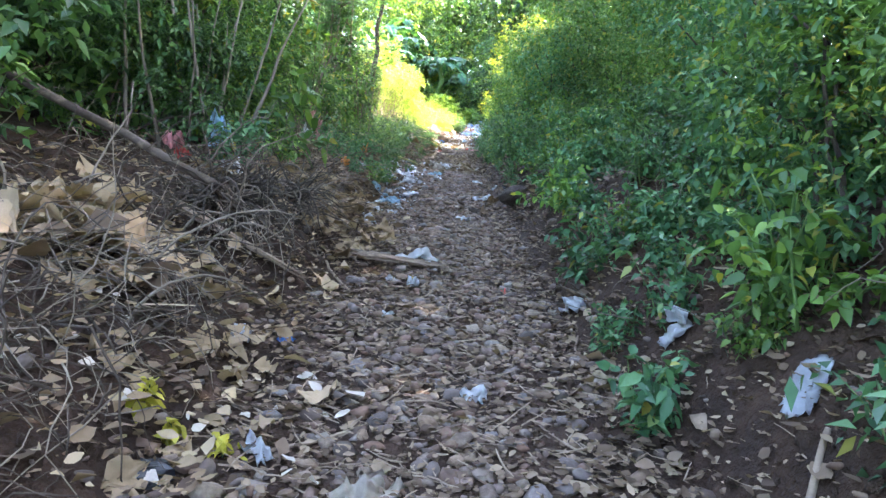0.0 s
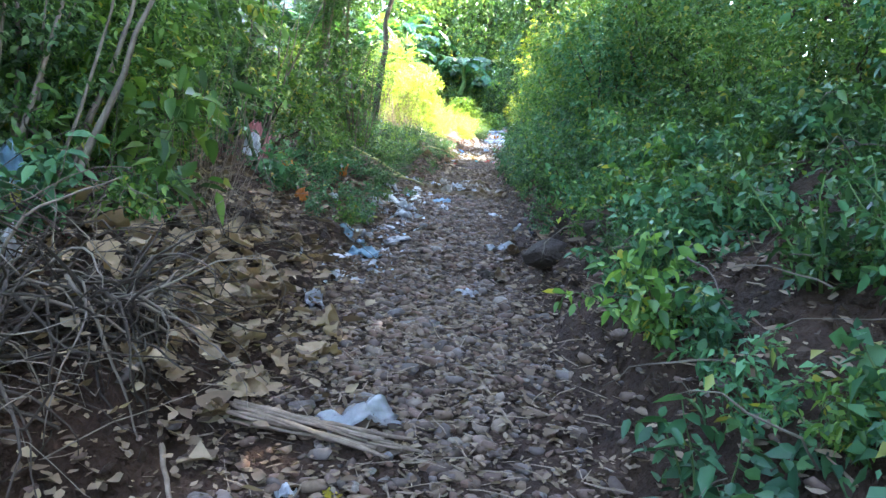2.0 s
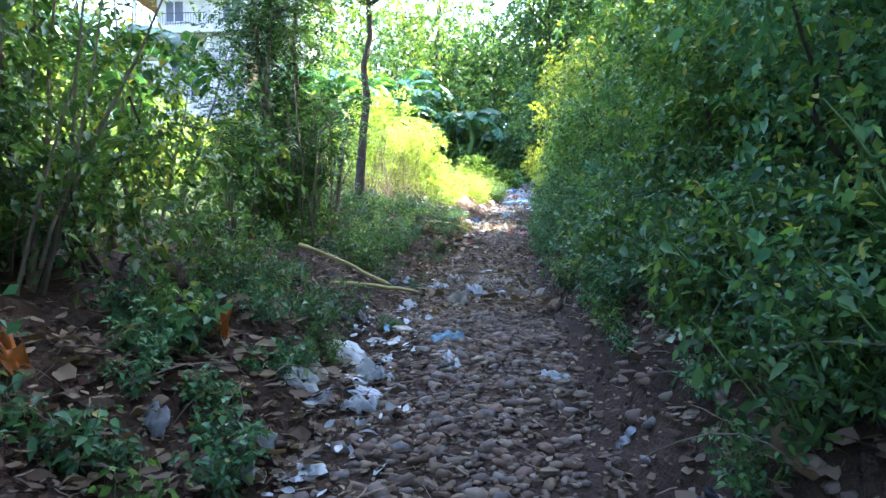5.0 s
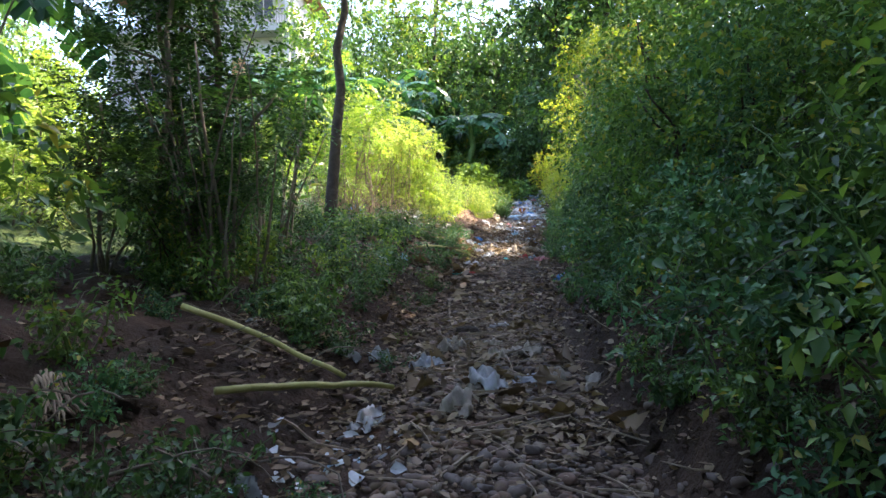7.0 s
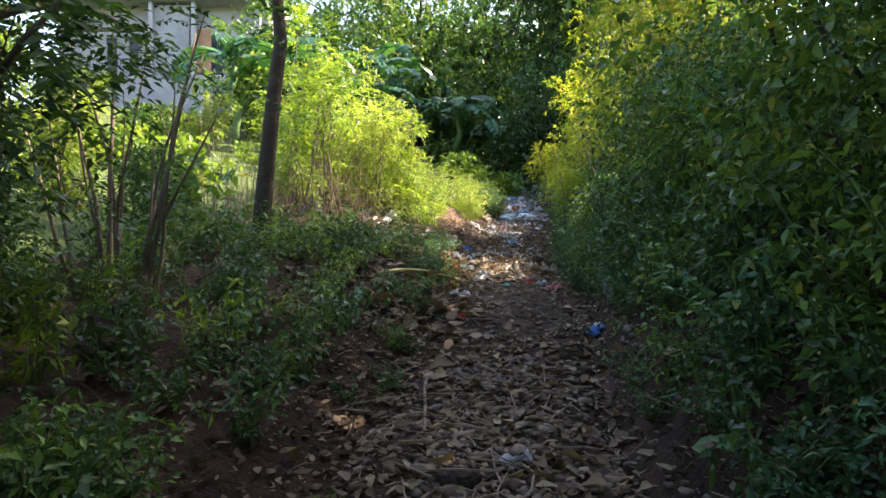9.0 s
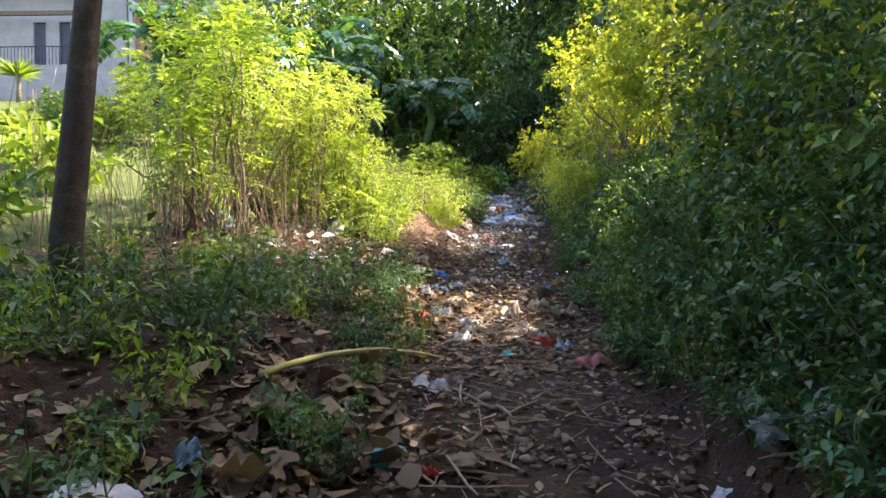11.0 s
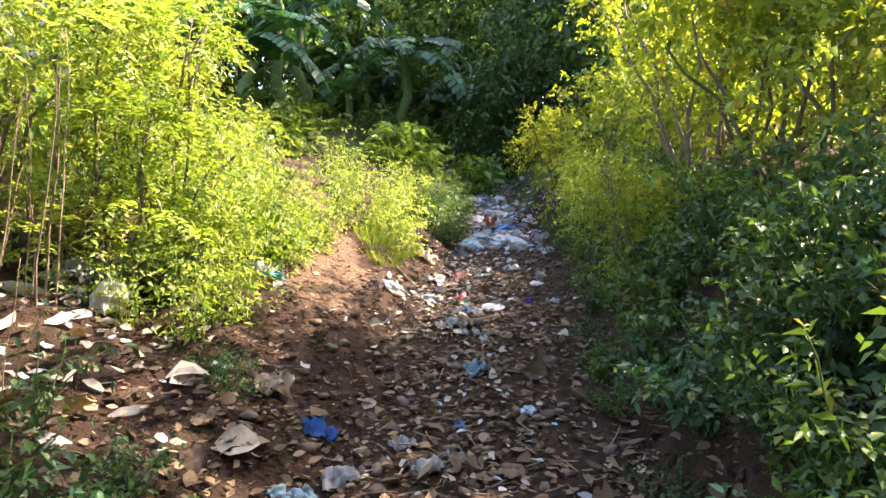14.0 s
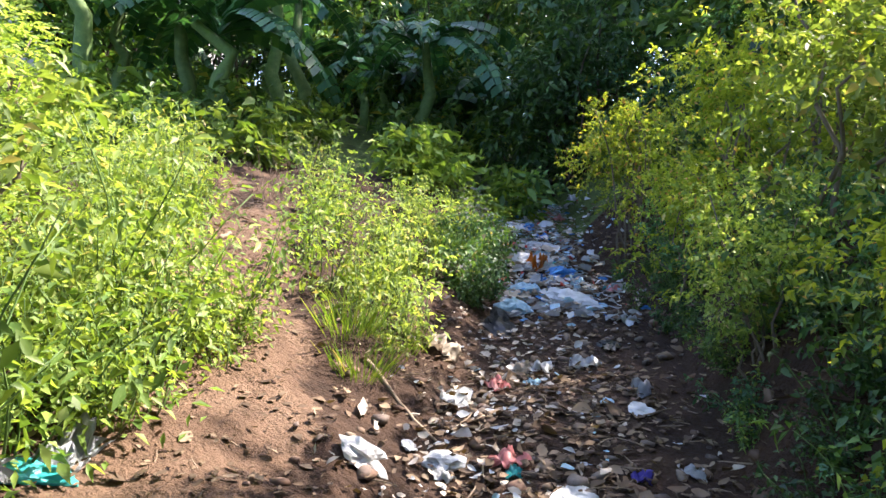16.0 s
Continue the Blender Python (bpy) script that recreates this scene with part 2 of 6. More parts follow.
def curled_mesh(name, base, along, normal, length, width, rng, curl=0.5, na=4, ns=3, rough=0.06):
    """Dry leaves, each a small buckled sheet rolled along and across. Arrays as in leaf_mesh."""
    n = len(base)
    along = along / np.linalg.norm(along, axis=1, keepdims=True)
    side = np.cross(along, normal)
    side /= np.linalg.norm(side, axis=1, keepdims=True) + 1e-9
    up = np.cross(side, along)
    a, q = np.linspace(0, 1, na), np.linspace(-1, 1, ns)
    broad = np.clip(np.sin(math.pi * (0.06 + 0.9 * a) ** 0.85), 0.08, 1) * 0.5
    k1, k2 = rng.normal(0.5, 0.6, n) * curl, rng.normal(0.25, 0.5, n) * curl
    A, Q = np.meshgrid(a, q, indexing="ij")
    edge = 1 + rng.normal(0, rough * 2.2, (n, na, ns))
    across = Q[None] * broad[None, :, None] * edge
    lift = k1[:, None, None] * (across ** 2) * 1.8 * width[:, None, None] + k2[:, None, None] * ((A[None] - 0.5) ** 2) * length[:, None, None] + rng.normal(0, rough, (n, na, ns)) * width[:, None, None]
    P = base[:, None, None] + along[:, None, None] * (A[None, :, :, None] * length[:, None, None, None]) + side[:, None, None] * (across * width[:, None, None])[..., None] + up[:, None, None] * lift[..., None]
    i = (np.arange(na - 1)[:, None] * ns + np.arange(ns - 1)[None]).ravel()
    idx = np.stack([i, i + 1, i + ns + 1, i + ns], 1)
    faces = (np.arange(n)[:, None, None] * (na * ns) + idx[None]).reshape(-1, 4)
    me = bpy.data.meshes.new(name)
    me.vertices.add(n * na * ns)
    me.vertices.foreach_set("co", P.reshape(-1).astype(np.float32))
    me.loops.add(faces.size)
    me.loops.foreach_set("vertex_index", faces.ravel().astype(np.int32))
    me.polygons.add(len(faces))
    me.polygons.foreach_set("loop_start", np.arange(0, faces.size, 4, dtype=np.int32))
    me.polygons.foreach_set("use_smooth", np.ones(len(faces), dtype=bool))
    me.update(calc_edges=True)
    return me


def tube(verts, faces, points, radii, sides=6):
    """Adds a tapered tube along the points to the lists."""
    pts = [Vector(p) for p in points]
    ring0 = len(verts)
    for i, p in enumerate(pts):
        d = (pts[min(i + 1, len(pts) - 1)] - pts[max(i - 1, 0)]).normalized()
        a = d.orthogonal().normalized()
        if i and a.dot(last) < 0.9:
            a = (last - d * last.dot(d)).normalized()
        last = a
        b = d.cross(a)
        for k in range(sides):
            q = 2 * math.pi * k / sides
            verts.append(p + (a * math.cos(q) + b * math.sin(q)) * radii[i])
    for i in range(len(pts) - 1):
        for k in range(sides):
            k2 = (k + 1) % sides
            faces.append((ring0 + i * sides + k, ring0 + i * sides + k2, ring0 + (i + 1) * sides + k2, ring0 + (i + 1) * sides + k))
    faces.append(tuple(ring0 + k for k in reversed(range(sides))))
    faces.append(tuple(ring0 + (len(pts) - 1) * sides + k for k in range(sides)))


def bend(rng, start, way, length, steps, wobble, sag=0.0):
    """A wandering line of points."""
    p, d, out = Vector(start), Vector(way).normalized(), [Vector(start)]
    for i in range(steps):
        d = (d + Vector((rng.gauss(0, wobble), rng.gauss(0, wobble), rng.gauss(0, wobble) - sag))).normalized()
        p = p + d * (length / steps)
        out.append(p.copy())
    return out


def part(name, me, material, parent=None, label=""):
    if isinstance(me, bmesh.types.BMesh):
        bm, me = me, bpy.data.meshes.new(name)
        bm.to_mesh(me)
        bm.free()
    if material is not None and not me.materials:
        me.materials.append(material)
    ob = new(name, me)
    if parent is not None:
        ob.parent = parent
    if label:
        ob["label"] = label
    return ob


def twigs(rng, origins, ways, length, n, leaf_len, leaf_w, two_rank=False, droop=0.25, spread=0.9, rounded=True, name="crown", fold=0.2):
    """Sprays of leaves along short twigs: origins and ways are arrays (t, 3)."""
    t = len(origins)
    ways = ways / np.linalg.norm(ways, axis=1, keepdims=True)
    lens = length * rng.uniform(0.6, 1.25, t)
    f = np.linspace(0.12, 1, n)
    pos = origins[:, None] + ways[:, None] * (f[None, :, None] * lens[:, None, None])
    pos[:, :, 2] -= (droop * f[None] ** 2 * lens[:, None])
    up = np.array([0, 0, 1.0])
    side = np.cross(ways, up)
    side /= np.linalg.norm(side, axis=1, keepdims=True) + 1e-6
    sgn = np.where(np.arange(n) % 2 == 0, 1.0, -1.0)
    if two_rank:
        along = ways[:, None] * 0.45 + side[:, None] * sgn[None, :, None] + rng.normal(0, 0.12, (t, n, 3))
        nor = np.cross(side, ways)[:, None] + rng.normal(0, 0.18, (t, n, 3))
    else:
        along = ways[:, None] * 0.5 + rng.normal(0, spread * 0.75, (t, n, 3)) + side[:, None] * sgn[None, :, None] * 0.5
        along[:, :, 2] -= 0.15
        nor = up[None, None] + rng.normal(0, 0.55, (t, n, 3))
    k = t * n
    size = np.clip(rng.lognormal(-0.08, 0.3, k), 0.4, 1.45)
    return leaf_mesh(name, pos.reshape(k, 3), along.reshape(k, 3), nor.reshape(k, 3), leaf_len * size, leaf_w * size * rng.uniform(0.8, 1.15, k), fold, 0.25, rounded)


def blob_points(rng, n, radius, squash, lumps=7):
    """Points through a lumpy, uneven volume standing on z = 0, thicker to its skin."""
    cs = rng.normal(0, 0.42, (lumps, 3)) * np.array([radius, radius, radius * squash])
    cs[:, 2] = np.abs(cs[:, 2]) + rng.uniform(0.15, 1.3, lumps) * radius * squash
    rs = rng.uniform(0.32, 0.62, lumps) * radius
    w = rng.integers(0, lumps, n)
    d = rng.normal(0, 1, (n, 3))
    d /= np.linalg.norm(d, axis=1, keepdims=True)
    rad = rs[w] * rng.uniform(0.25, 1, n) ** 0.45
    p = cs[w] + d * rad[:, None] * np.array([1, 1, 0.85])
    p[:, 2] = np.where(p[:, 2] < 0.03, rng.uniform(0.03, 0.3, n), p[:, 2])
    return p, d


# ---- ground ----
def spaced(lo, hi, step, far, grow=1.22):
    inner = list(np.arange(lo, hi + 1e-6, step))
    a, s = [], step
    while not a or (a[-1] < far):
        s *= grow
        a.append((a[-1] if a else 0) + s)
    return np.array([lo - v for v in reversed(a)] + inner + [hi + v for v in a])


def build_ground():
    xs, ys = spaced(-3.2, 3.4, 0.085, 500), spaced(-1.0, 33.0, 0.1, 600)
    gx, gy = np.meshgrid(xs, ys)
    gz = height(gx, gy)
    verts = np.stack([gx, gy, gz], -1).reshape(-1, 3)
    nx, ny = len(xs), len(ys)
    i = (np.arange(ny - 1)[:, None] * nx + np.arange(nx - 1)[None]).ravel()
    quads = np.stack([i, i + 1, i + nx + 1, i + nx], 1)
    me = mesh_from("ground", verts.tolist(), quads.tolist(), True)
    cx, cy = verts[:, 0], verts[:, 1]
    tx = curve_y(cy, [22.3, 24, 26, 28, 31, 35], [-0.1, -0.2, -0.6, -1.15, -1.9, -3.0])
    half = curve_y(cy, [24.6, 25.4, 27, 28, 31, 34], [0.1, 0.35, 0.5, 0.42, 0.36, 0.3])
    wob = 0.1 * waves(cx, cy, 3.1, 1.0)
    trail = np.clip(0.45 + (half - np.abs(cx - tx) - wob) / 0.45, 0, 0.85) * np.clip((cy - 24.9) / 1.0, 0, 1) * np.clip((35.5 - cy) / 1.0, 0, 1)
    rim = 1.4 * waves(cx, cy, 0.35, 3.3)
    meadow = ((cx < -3.5 + wob + 0.3 * rim) & (cy > 11 + rim)) | (cy > 33 + rim) | (np.abs(cx + rim) > 8)
    for layer, values in (("trail", trail), ("meadow", meadow * 0.85)):
        me.attributes.new(layer, "FLOAT", "POINT").data.foreach_set("value", values.astype(np.float32))
    return tagged(part("ground", me, EARTH), "dark brown earth of a rising gully with a bare side trail", "ground", kind="structure")


ground = build_ground()


# ---- plants ----
def herb(seed, h=0.5, stems=9, leaf=0.10, wide=0.055, material=LEAF_SHADE, spread=0.34, name="bank_plant", label="leafy green weed rooted in the earth bank", per=13, rounded=True):
    r, rng = random.Random(seed), np.random.default_rng(seed)
    root = tagged(new(name), label, "weed", "weeds on the banks")
    V, F, pos, way = [], [], [], []
    for s in range(stems):
        a = r.uniform(0, 6.283)
        tilt = r.uniform(0.1, 1.0) * spread
        line = bend(r, (0.05 * math.cos(a), 0.05 * math.sin(a), -0.02), (math.cos(a) * tilt * 2, math.sin(a) * tilt * 2, 1), h * r.uniform(0.55, 1.15), 6, 0.13, 0.03)
        tube(V, F, line, [0.006 - 0.0007 * i for i in range(7)], 3)
        for i in range(1, 7):
            for k in range(2):
                pos.append(line[i])
                b = r.uniform(0, 6.283)
                way.append((math.cos(b), math.sin(b), r.uniform(-0.1, 0.5)))
    tagged(part("stem", mesh_from("stem", V, F, True), STEM_GREEN, root), kind="stuff")
    me = twigs(rng, np.array([tuple(p) for p in pos]), np.array(way), h * 0.25, max(3, per // 3), leaf, wide, droop=0.3, rounded=rounded, name="leaves")
    part("leaves", me, material, root)
    return root


def bush(seed, radius, squash, n_twigs, n, leaf, wide, material, name="bush", label="dense green bush on the bank", two_rank=False, length=0.3, rounded=True, stems=7, stem_mat=None, droop=0.3, lumps=9):
    r, rng = random.Random(seed), np.random.default_rng(seed)
    root = tagged(new(name), label, "bush", "bushes along the gully")
    p, d = blob_points(rng, n_twigs, radius, squash, lumps)
    d = d + np.array([0, 0, 0.25]) + rng.normal(0, 0.3, d.shape)
    V, F = [], []
    for s in range(stems):
        q = Vector(p[r.randrange(n_twigs)])
        start = Vector((r.gauss(0, 0.16 * radius), r.gauss(0, 0.16 * radius), -0.08))
        line = [start.lerp(q, i / 6) + Vector((r.gauss(0, 0.05), r.gauss(0, 0.05), 0.12 * math.sin(i / 6 * 3.14))) * radius for i in range(7)]
        tube(V, F, line, [0.022 * radius * (1 - i / 8) + 0.003 for i in range(7)], 5)
    tagged(part("branch", mesh_from("branch", V, F, True), stem_mat or BARK, root), kind="stuff")
    part("foliage", twigs(rng, p, d, length, n, leaf, wide, two_rank, droop, 0.9, rounded, "foliage"), material, root)
    return root


def tree(seed, h, trunk_r, crown_r, crown_base, n_twigs, n, leaf, wide, material, name="tree", label="slender tree with a dark trunk and green crown", bark=None, lean=(0, 0), two_rank=False, limbs=7, rounded=False, length=0.5, low=4):
    r, rng = random.Random(seed), np.random.default_rng(seed)
    root = tagged(new(name), label, "tree", "trees over the gully")
    V, F = [], []
    line = [Vector((lean[0] * (i / 9) + r.gauss(0, 0.035) * (i > 0), lean[1] * (i / 9) + r.gauss(0, 0.035) * (i > 0), -0.25 + (h * 0.8 + 0.25) * i / 9)) for i in range(10)]
    tube(V, F, line, [trunk_r * (1.25 if i == 0 else 1.0 - 0.075 * i) for i in range(10)], 9)
    part("trunk", mesh_from("trunk", V, F, True), bark or BARK, root)
    P, D = [], []
    for k in range(limbs):
        V, F = [], []
        i = r.randint(low, 9)
        a = k / limbs * 6.283 + r.uniform(-0.4, 0.4)
        start = line[i]
        rise = r.uniform(0.15, 0.9)
        lp = bend(r, start, (math.cos(a), math.sin(a), rise), crown_r * r.uniform(0.7, 1.1), 6, 0.16)
        tube(V, F, lp, [trunk_r * 0.42 * (1 - j / 7.5) + 0.006 for j in range(7)], 5)
        part("limb", mesh_from("limb", V, F, True), bark or BARK, root)
        m = n_twigs // limbs
        j = rng.integers(2, 7, m)
        c = np.array([tuple(lp[q]) for q in j])
        off = rng.normal(0, 0.30 * crown_r, (m, 3)) * np.array([1, 1, 0.75])
        P.append(c + off)
        D.append(off + rng.normal(0, 0.25 * crown_r, (m, 3)))
    P, D = np.concatenate(P), np.concatenate(D)
    keep = P[:, 2] > crown_base
    part("crown", twigs(rng, P[keep], D[keep] + 1e-3, length, n, leaf, wide, two_rank, 0.35, 0.9, rounded, "crown"), material, root)
    return root


def stem_clump(seed, h, count, spread, radius=0.02, bark=None, name="stem_clump", label="clump of thin bare upright stems in the undergrowth"):
    r = random.Random(seed)
    root = tagged(new(name), label, "stems", "clumps of thin stems")
    for s in range(count):
        V, F = [], []
        a = r.uniform(0, 6.283)
        d = spread * math.sqrt(r.random())
        line = bend(r, (d * math.cos(a), d * math.sin(a), -0.1), (0.16 * math.cos(a), 0.16 * math.sin(a), 1), h * r.uniform(0.6, 1.1), 8, 0.07)
        rad = radius * r.uniform(0.5, 1.3)
        tube(V, F, line, [rad * (1 - i / 11) for i in range(9)], 6)
        part("stem", mesh_from("stem", V, F, True), bark or BARK_PALE, root)
    return root


def banana(seed, h=2.2, leaves=8, leaf_len=1.9, name="banana_plant"):
    r = random.Random(seed)
    root = tagged(new(name), "banana plant with long torn arching leaves", "banana plant", "banana plants")
    V, F = [], []
    tube(V, F, [(0.03 * r.gauss(0, 1) * i, 0.03 * r.gauss(0, 1) * i, -0.15 + (h + 0.15) * i / 5) for i in range(6)], [0.15, 0.13, 0.12, 0.105, 0.09, 0.06], 10)
    part("stem", mesh_from("stem", V, F, True), STEM_GREEN, root)
    for k in range(leaves):
        a = k * 2.4 + r.uniform(-0.3, 0.3)
        up = r.uniform(0.5, 1.7)
        L = leaf_len * r.uniform(0.75, 1.15)
        steps = 16
        d = Vector((math.cos(a), math.sin(a), up)).normalized()
        p = Vector((0, 0, h - 0.1))
        rib = [p.copy()]
        for i in range(steps):
            d = (d + Vector((0, 0, -0.13))).normalized()
            p = p + d * (L / steps)
            rib.append(p.copy())
        V, F = [], []
        tube(V, F, rib[::2], [0.022 * (1 - i / 10) + 0.003 for i in range(len(rib[::2]))], 4)
        n0 = 0
        for sgn in (-1, 1):
            lift = 0.0
            for i in range(2, steps):
                if i % r.choice((2, 3)) == 0:
                    lift = r.uniform(-0.10, 0.14)
                w = 0.30 * math.sin(math.pi * min(1.0, (i - 1) / (steps - 2) * 0.93 + 0.06)) ** 0.6
                t = (rib[i + 1] - rib[i]).normalized()
                side = t.cross(Vector((0, 0, 1))).normalized() * sgn
                nrm = side.cross(t) * sgn
                gap = 0.012 if lift else 0.0
                a0, b0 = rib[i] + t * gap, rib[i + 1]
                m0, m1 = a0 + side * w * 0.5 + nrm * (0.05 + lift * 0.3), b0 + side * w * 0.5 + nrm * (0.05 + lift * 0.3)
                e0, e1 = a0 + side * w + t * 0.04 + nrm * (lift - 0.04), b0 + side * w + t * 0.04 + nrm * (lift - 0.04)
                n0 = len(V)
                V += [a0, b0, m1, m0, e1, e0]
                F += [(n0, n0 + 1, n0 + 2, n0 + 3), (n0 + 3, n0 + 2, n0 + 4, n0 + 5)]
        part("leaf", mesh_from("leaf", V, F), LEAF_BANANA, root)
    return root


def grass_tuft(seed, h=0.5, n=150, spread=0.2, name="grass_tuft", label="tuft of tall yellow-green grass"):
    rng = np.random.default_rng(seed)
    root = tagged(new(name), label, "grass", "grass tufts", "stuff")
    a = rng.uniform(0, 6.283, n)
    d = spread * np.sqrt(rng.uniform(0, 1, n))
    base = np.stack([d * np.cos(a), d * np.sin(a), np.full(n, -0.02)], 1)
    along = np.stack([0.5 * np.cos(a) + rng.normal(0, 0.25, n), 0.5 * np.sin(a) + rng.normal(0, 0.25, n), np.full(n, 1.2)], 1)
    nor = np.stack([np.cos(a), np.sin(a), np.full(n, 0.3)], 1)
    part("blades", leaf_mesh("blades", base, along, nor, h * rng.uniform(0.5, 1.2, n), np.full(n, 0.006), 0.2, 0.15), GRASS, root)
    return root


def scatter(sources, places, seed, scale=(0.8, 1.25), sink=0.02):
    """Sets each source once, then copies, at the (x, y) places on the ground."""
    r = random.Random(seed)
    used = set()
    for i, (x, y, *s) in enumerate(places):
        src = sources[i % len(sources)]
        k = (s[0] if s else 1.0) * r.uniform(*scale)
        g = on_ground(x, y)
        m = pose(x, y, g.z - sink, r.uniform(-5, 5), r.uniform(-5, 5), r.uniform(0, 360))
        if i < len(sources):
            src.matrix_basis = m @ Matrix.Diagonal((k, k, k, 1))
        else:
            q = copy_thing(src, m)
            q.scale = (k, k, k)


def spread_places(seed, n, xlo, xhi, ylo, yhi, rel=True, size=None):
    """Places beside the path: x counts from the path's middle line."""
    r = random.Random(seed)
    out = []
    for i in range(n):
        y = ylo + (yhi - ylo) * (i + r.random()) / n
        x = r.uniform(xlo, xhi) + (float(path_x(y)) if rel else 0)
        out.append((x, y, size) if size else (x, y))
    return out


# weeds of the two banks
herbs = [herb(10 + i, h, st, lf, wd, m, 0.34, nm, lb, 13, nm not in ("creeping_weed", "upright_weed")) for i, (h, st, lf, wd, m, nm, lb) in enumerate((
    (0.42, 9, 0.06, 0.034, LEAF_SHADE, "bank_plant", "leafy green weed rooted in the earth bank"), (0.34, 10, 0.05, 0.032, LEAF_SHADE, "creeping_weed", "low creeping green weed with small leaves"),
    (0.5, 9, 0.066, 0.035, LEAF_SHADE, "upright_weed", "upright weed with pointed mid-green leaves"), (0.28, 8, 0.042, 0.028, LEAF_SHADE, "creeping_weed", "low creeping green weed with small leaves"),
    (0.4, 10, 0.05, 0.03, LEAF_BUSH, "bank_plant", "leafy green weed rooted in the earth bank"), (0.4, 6, 0.066, 0.04, LEAF_SHADE, "broadleaf_weed", "broad-leaved green weed on the bank")))]
places = spread_places(1, 96, 0.9, 1.35, 1.6, 31) + spread_places(2, 84, 1.25, 2.1, 0.6, 31, size=1.2) + spread_places(3, 60, 0.68, 0.95, 8.5, 31, size=0.6) + spread_places(32, 16, 1.08, 1.6, 6.6, 9.6, size=1.1) + spread_places(33, 18, -1.8, -0.95, 8.4, 12, size=0.6) + spread_places(31, 34, 1.0, 1.7, 9, 24, size=1.25) + spread_places(34, 44, 0.8, 1.2, 10, 27, size=0.95)
places += spread_places(4, 46, -1.7, -0.95, 8.6, 22.5, size=0.85) + spread_places(5, 46, -3.0, -1.6, 5.5, 23, size=1.1) + spread_places(6, 20, -0.95, -0.7, 12, 22, size=0.5) + spread_places(61, 24, -3.4, -2.2, 16, 23) + spread_places(62, 28, -2.9, -1.25, 20.5, 24.9, size=0.8) + spread_places(63, 12, -1.7, -0.85, 13.5, 20, size=0.9) + spread_places(35, 18, 1.05, 1.5, 2.7, 7.0, size=0.65) + spread_places(64, 56, -2.7, -1.05, 14.0, 20.5, size=0.9) + spread_places(66, 26, 1.05, 1.9, 16.5, 22, size=1.1) + spread_places(65, 16, -1.9, -1.0, 21.2, 23.0, size=0.8) + spread_places(36, 26, 0.8, 1.25, 8.3, 11.5, size=0.5)
places = [p for p in places if not (0.45 < p[0] < 1.06 and 6.9 < p[1] < 8.3) and not (p[0] > 0 and p[1] < 2.7 and p[0] < 1.2) and not (p[1] > 24.9 and p[0] < 0.2)]
random.Random(5).shuffle(places)
places = [p for i, p in enumerate(places) if i % 3 == 0 or not (p[0] > 1.15 and 4.4 < p[1] < 6.4)]
places = [p for i, p in enumerate(places) if i % 5 < 3 or not (p[0] < -0.7 and 15.5 < p[1] < 25)]
# LEAF_DARK among these weeds puts deeper shade into the leaf colour.
fine_herbs = [herb(310 + i, h, st, lf, wd, m, 0.36, nm, lb, 16, rd) for i, (h, st, lf, wd, m, nm, lb, rd) in enumerate((
    (0.4, 11, 0.036, 0.021, LEAF_SHADE, "bank_plant", "leafy green weed rooted in the earth bank", True), (0.32, 11, 0.032, 0.02, LEAF_DARK, "creeping_weed", "low creeping green weed with small leaves", False),
    (0.46, 10, 0.042, 0.022, LEAF_BUSH, "upright_weed", "upright weed with pointed mid-green leaves", False), (0.36, 12, 0.036, 0.022, LEAF_DARK, "bank_plant", "dark leafy weed rooted in the earth bank", True)))]
# The left bank's shade is imitated here by dark leaf colours.
airy_herbs = [herb(320 + i, h, 7, lf, wd, m, 0.42, "upright_weed", lb, 11, False) for i, (h, lf, wd, m, lb) in enumerate((
    (0.42, 0.05, 0.022, LEAF_DARK, "thin upright weed among dry leaves on the bank"), (0.34, 0.045, 0.02, LEAF_FEATHER, "thin yellow-green weed among dry leaves on the bank"), (0.5, 0.055, 0.024, LEAF_DARK, "thin weed among dry leaves, darkened like the shaded bank"), (0.3, 0.045, 0.022, LEAF_DARK, "low weed among dry leaves, darkened like the shaded bank")))]
near_places = [p for i, p in enumerate(places) if p[1] < (7.4 if p[0] > 0 else 11.2) and (i % 2 == 0 or not (0.95 < p[0] < 2.2 and 6.1 < p[1] < 8.4))]
airy_places = [p for i, p in enumerate(places) if p[1] >= 15.5 and p[0] < -0.7 and (i % 3 == 0 or p[1] > 17.5 or p[0] > -1.8) and not (-2.4 < p[0] < -1.3 and 22.9 < p[1] < 24.6) and not (p[0] > -1.1 and 18.9 < p[1] < 20.2)]
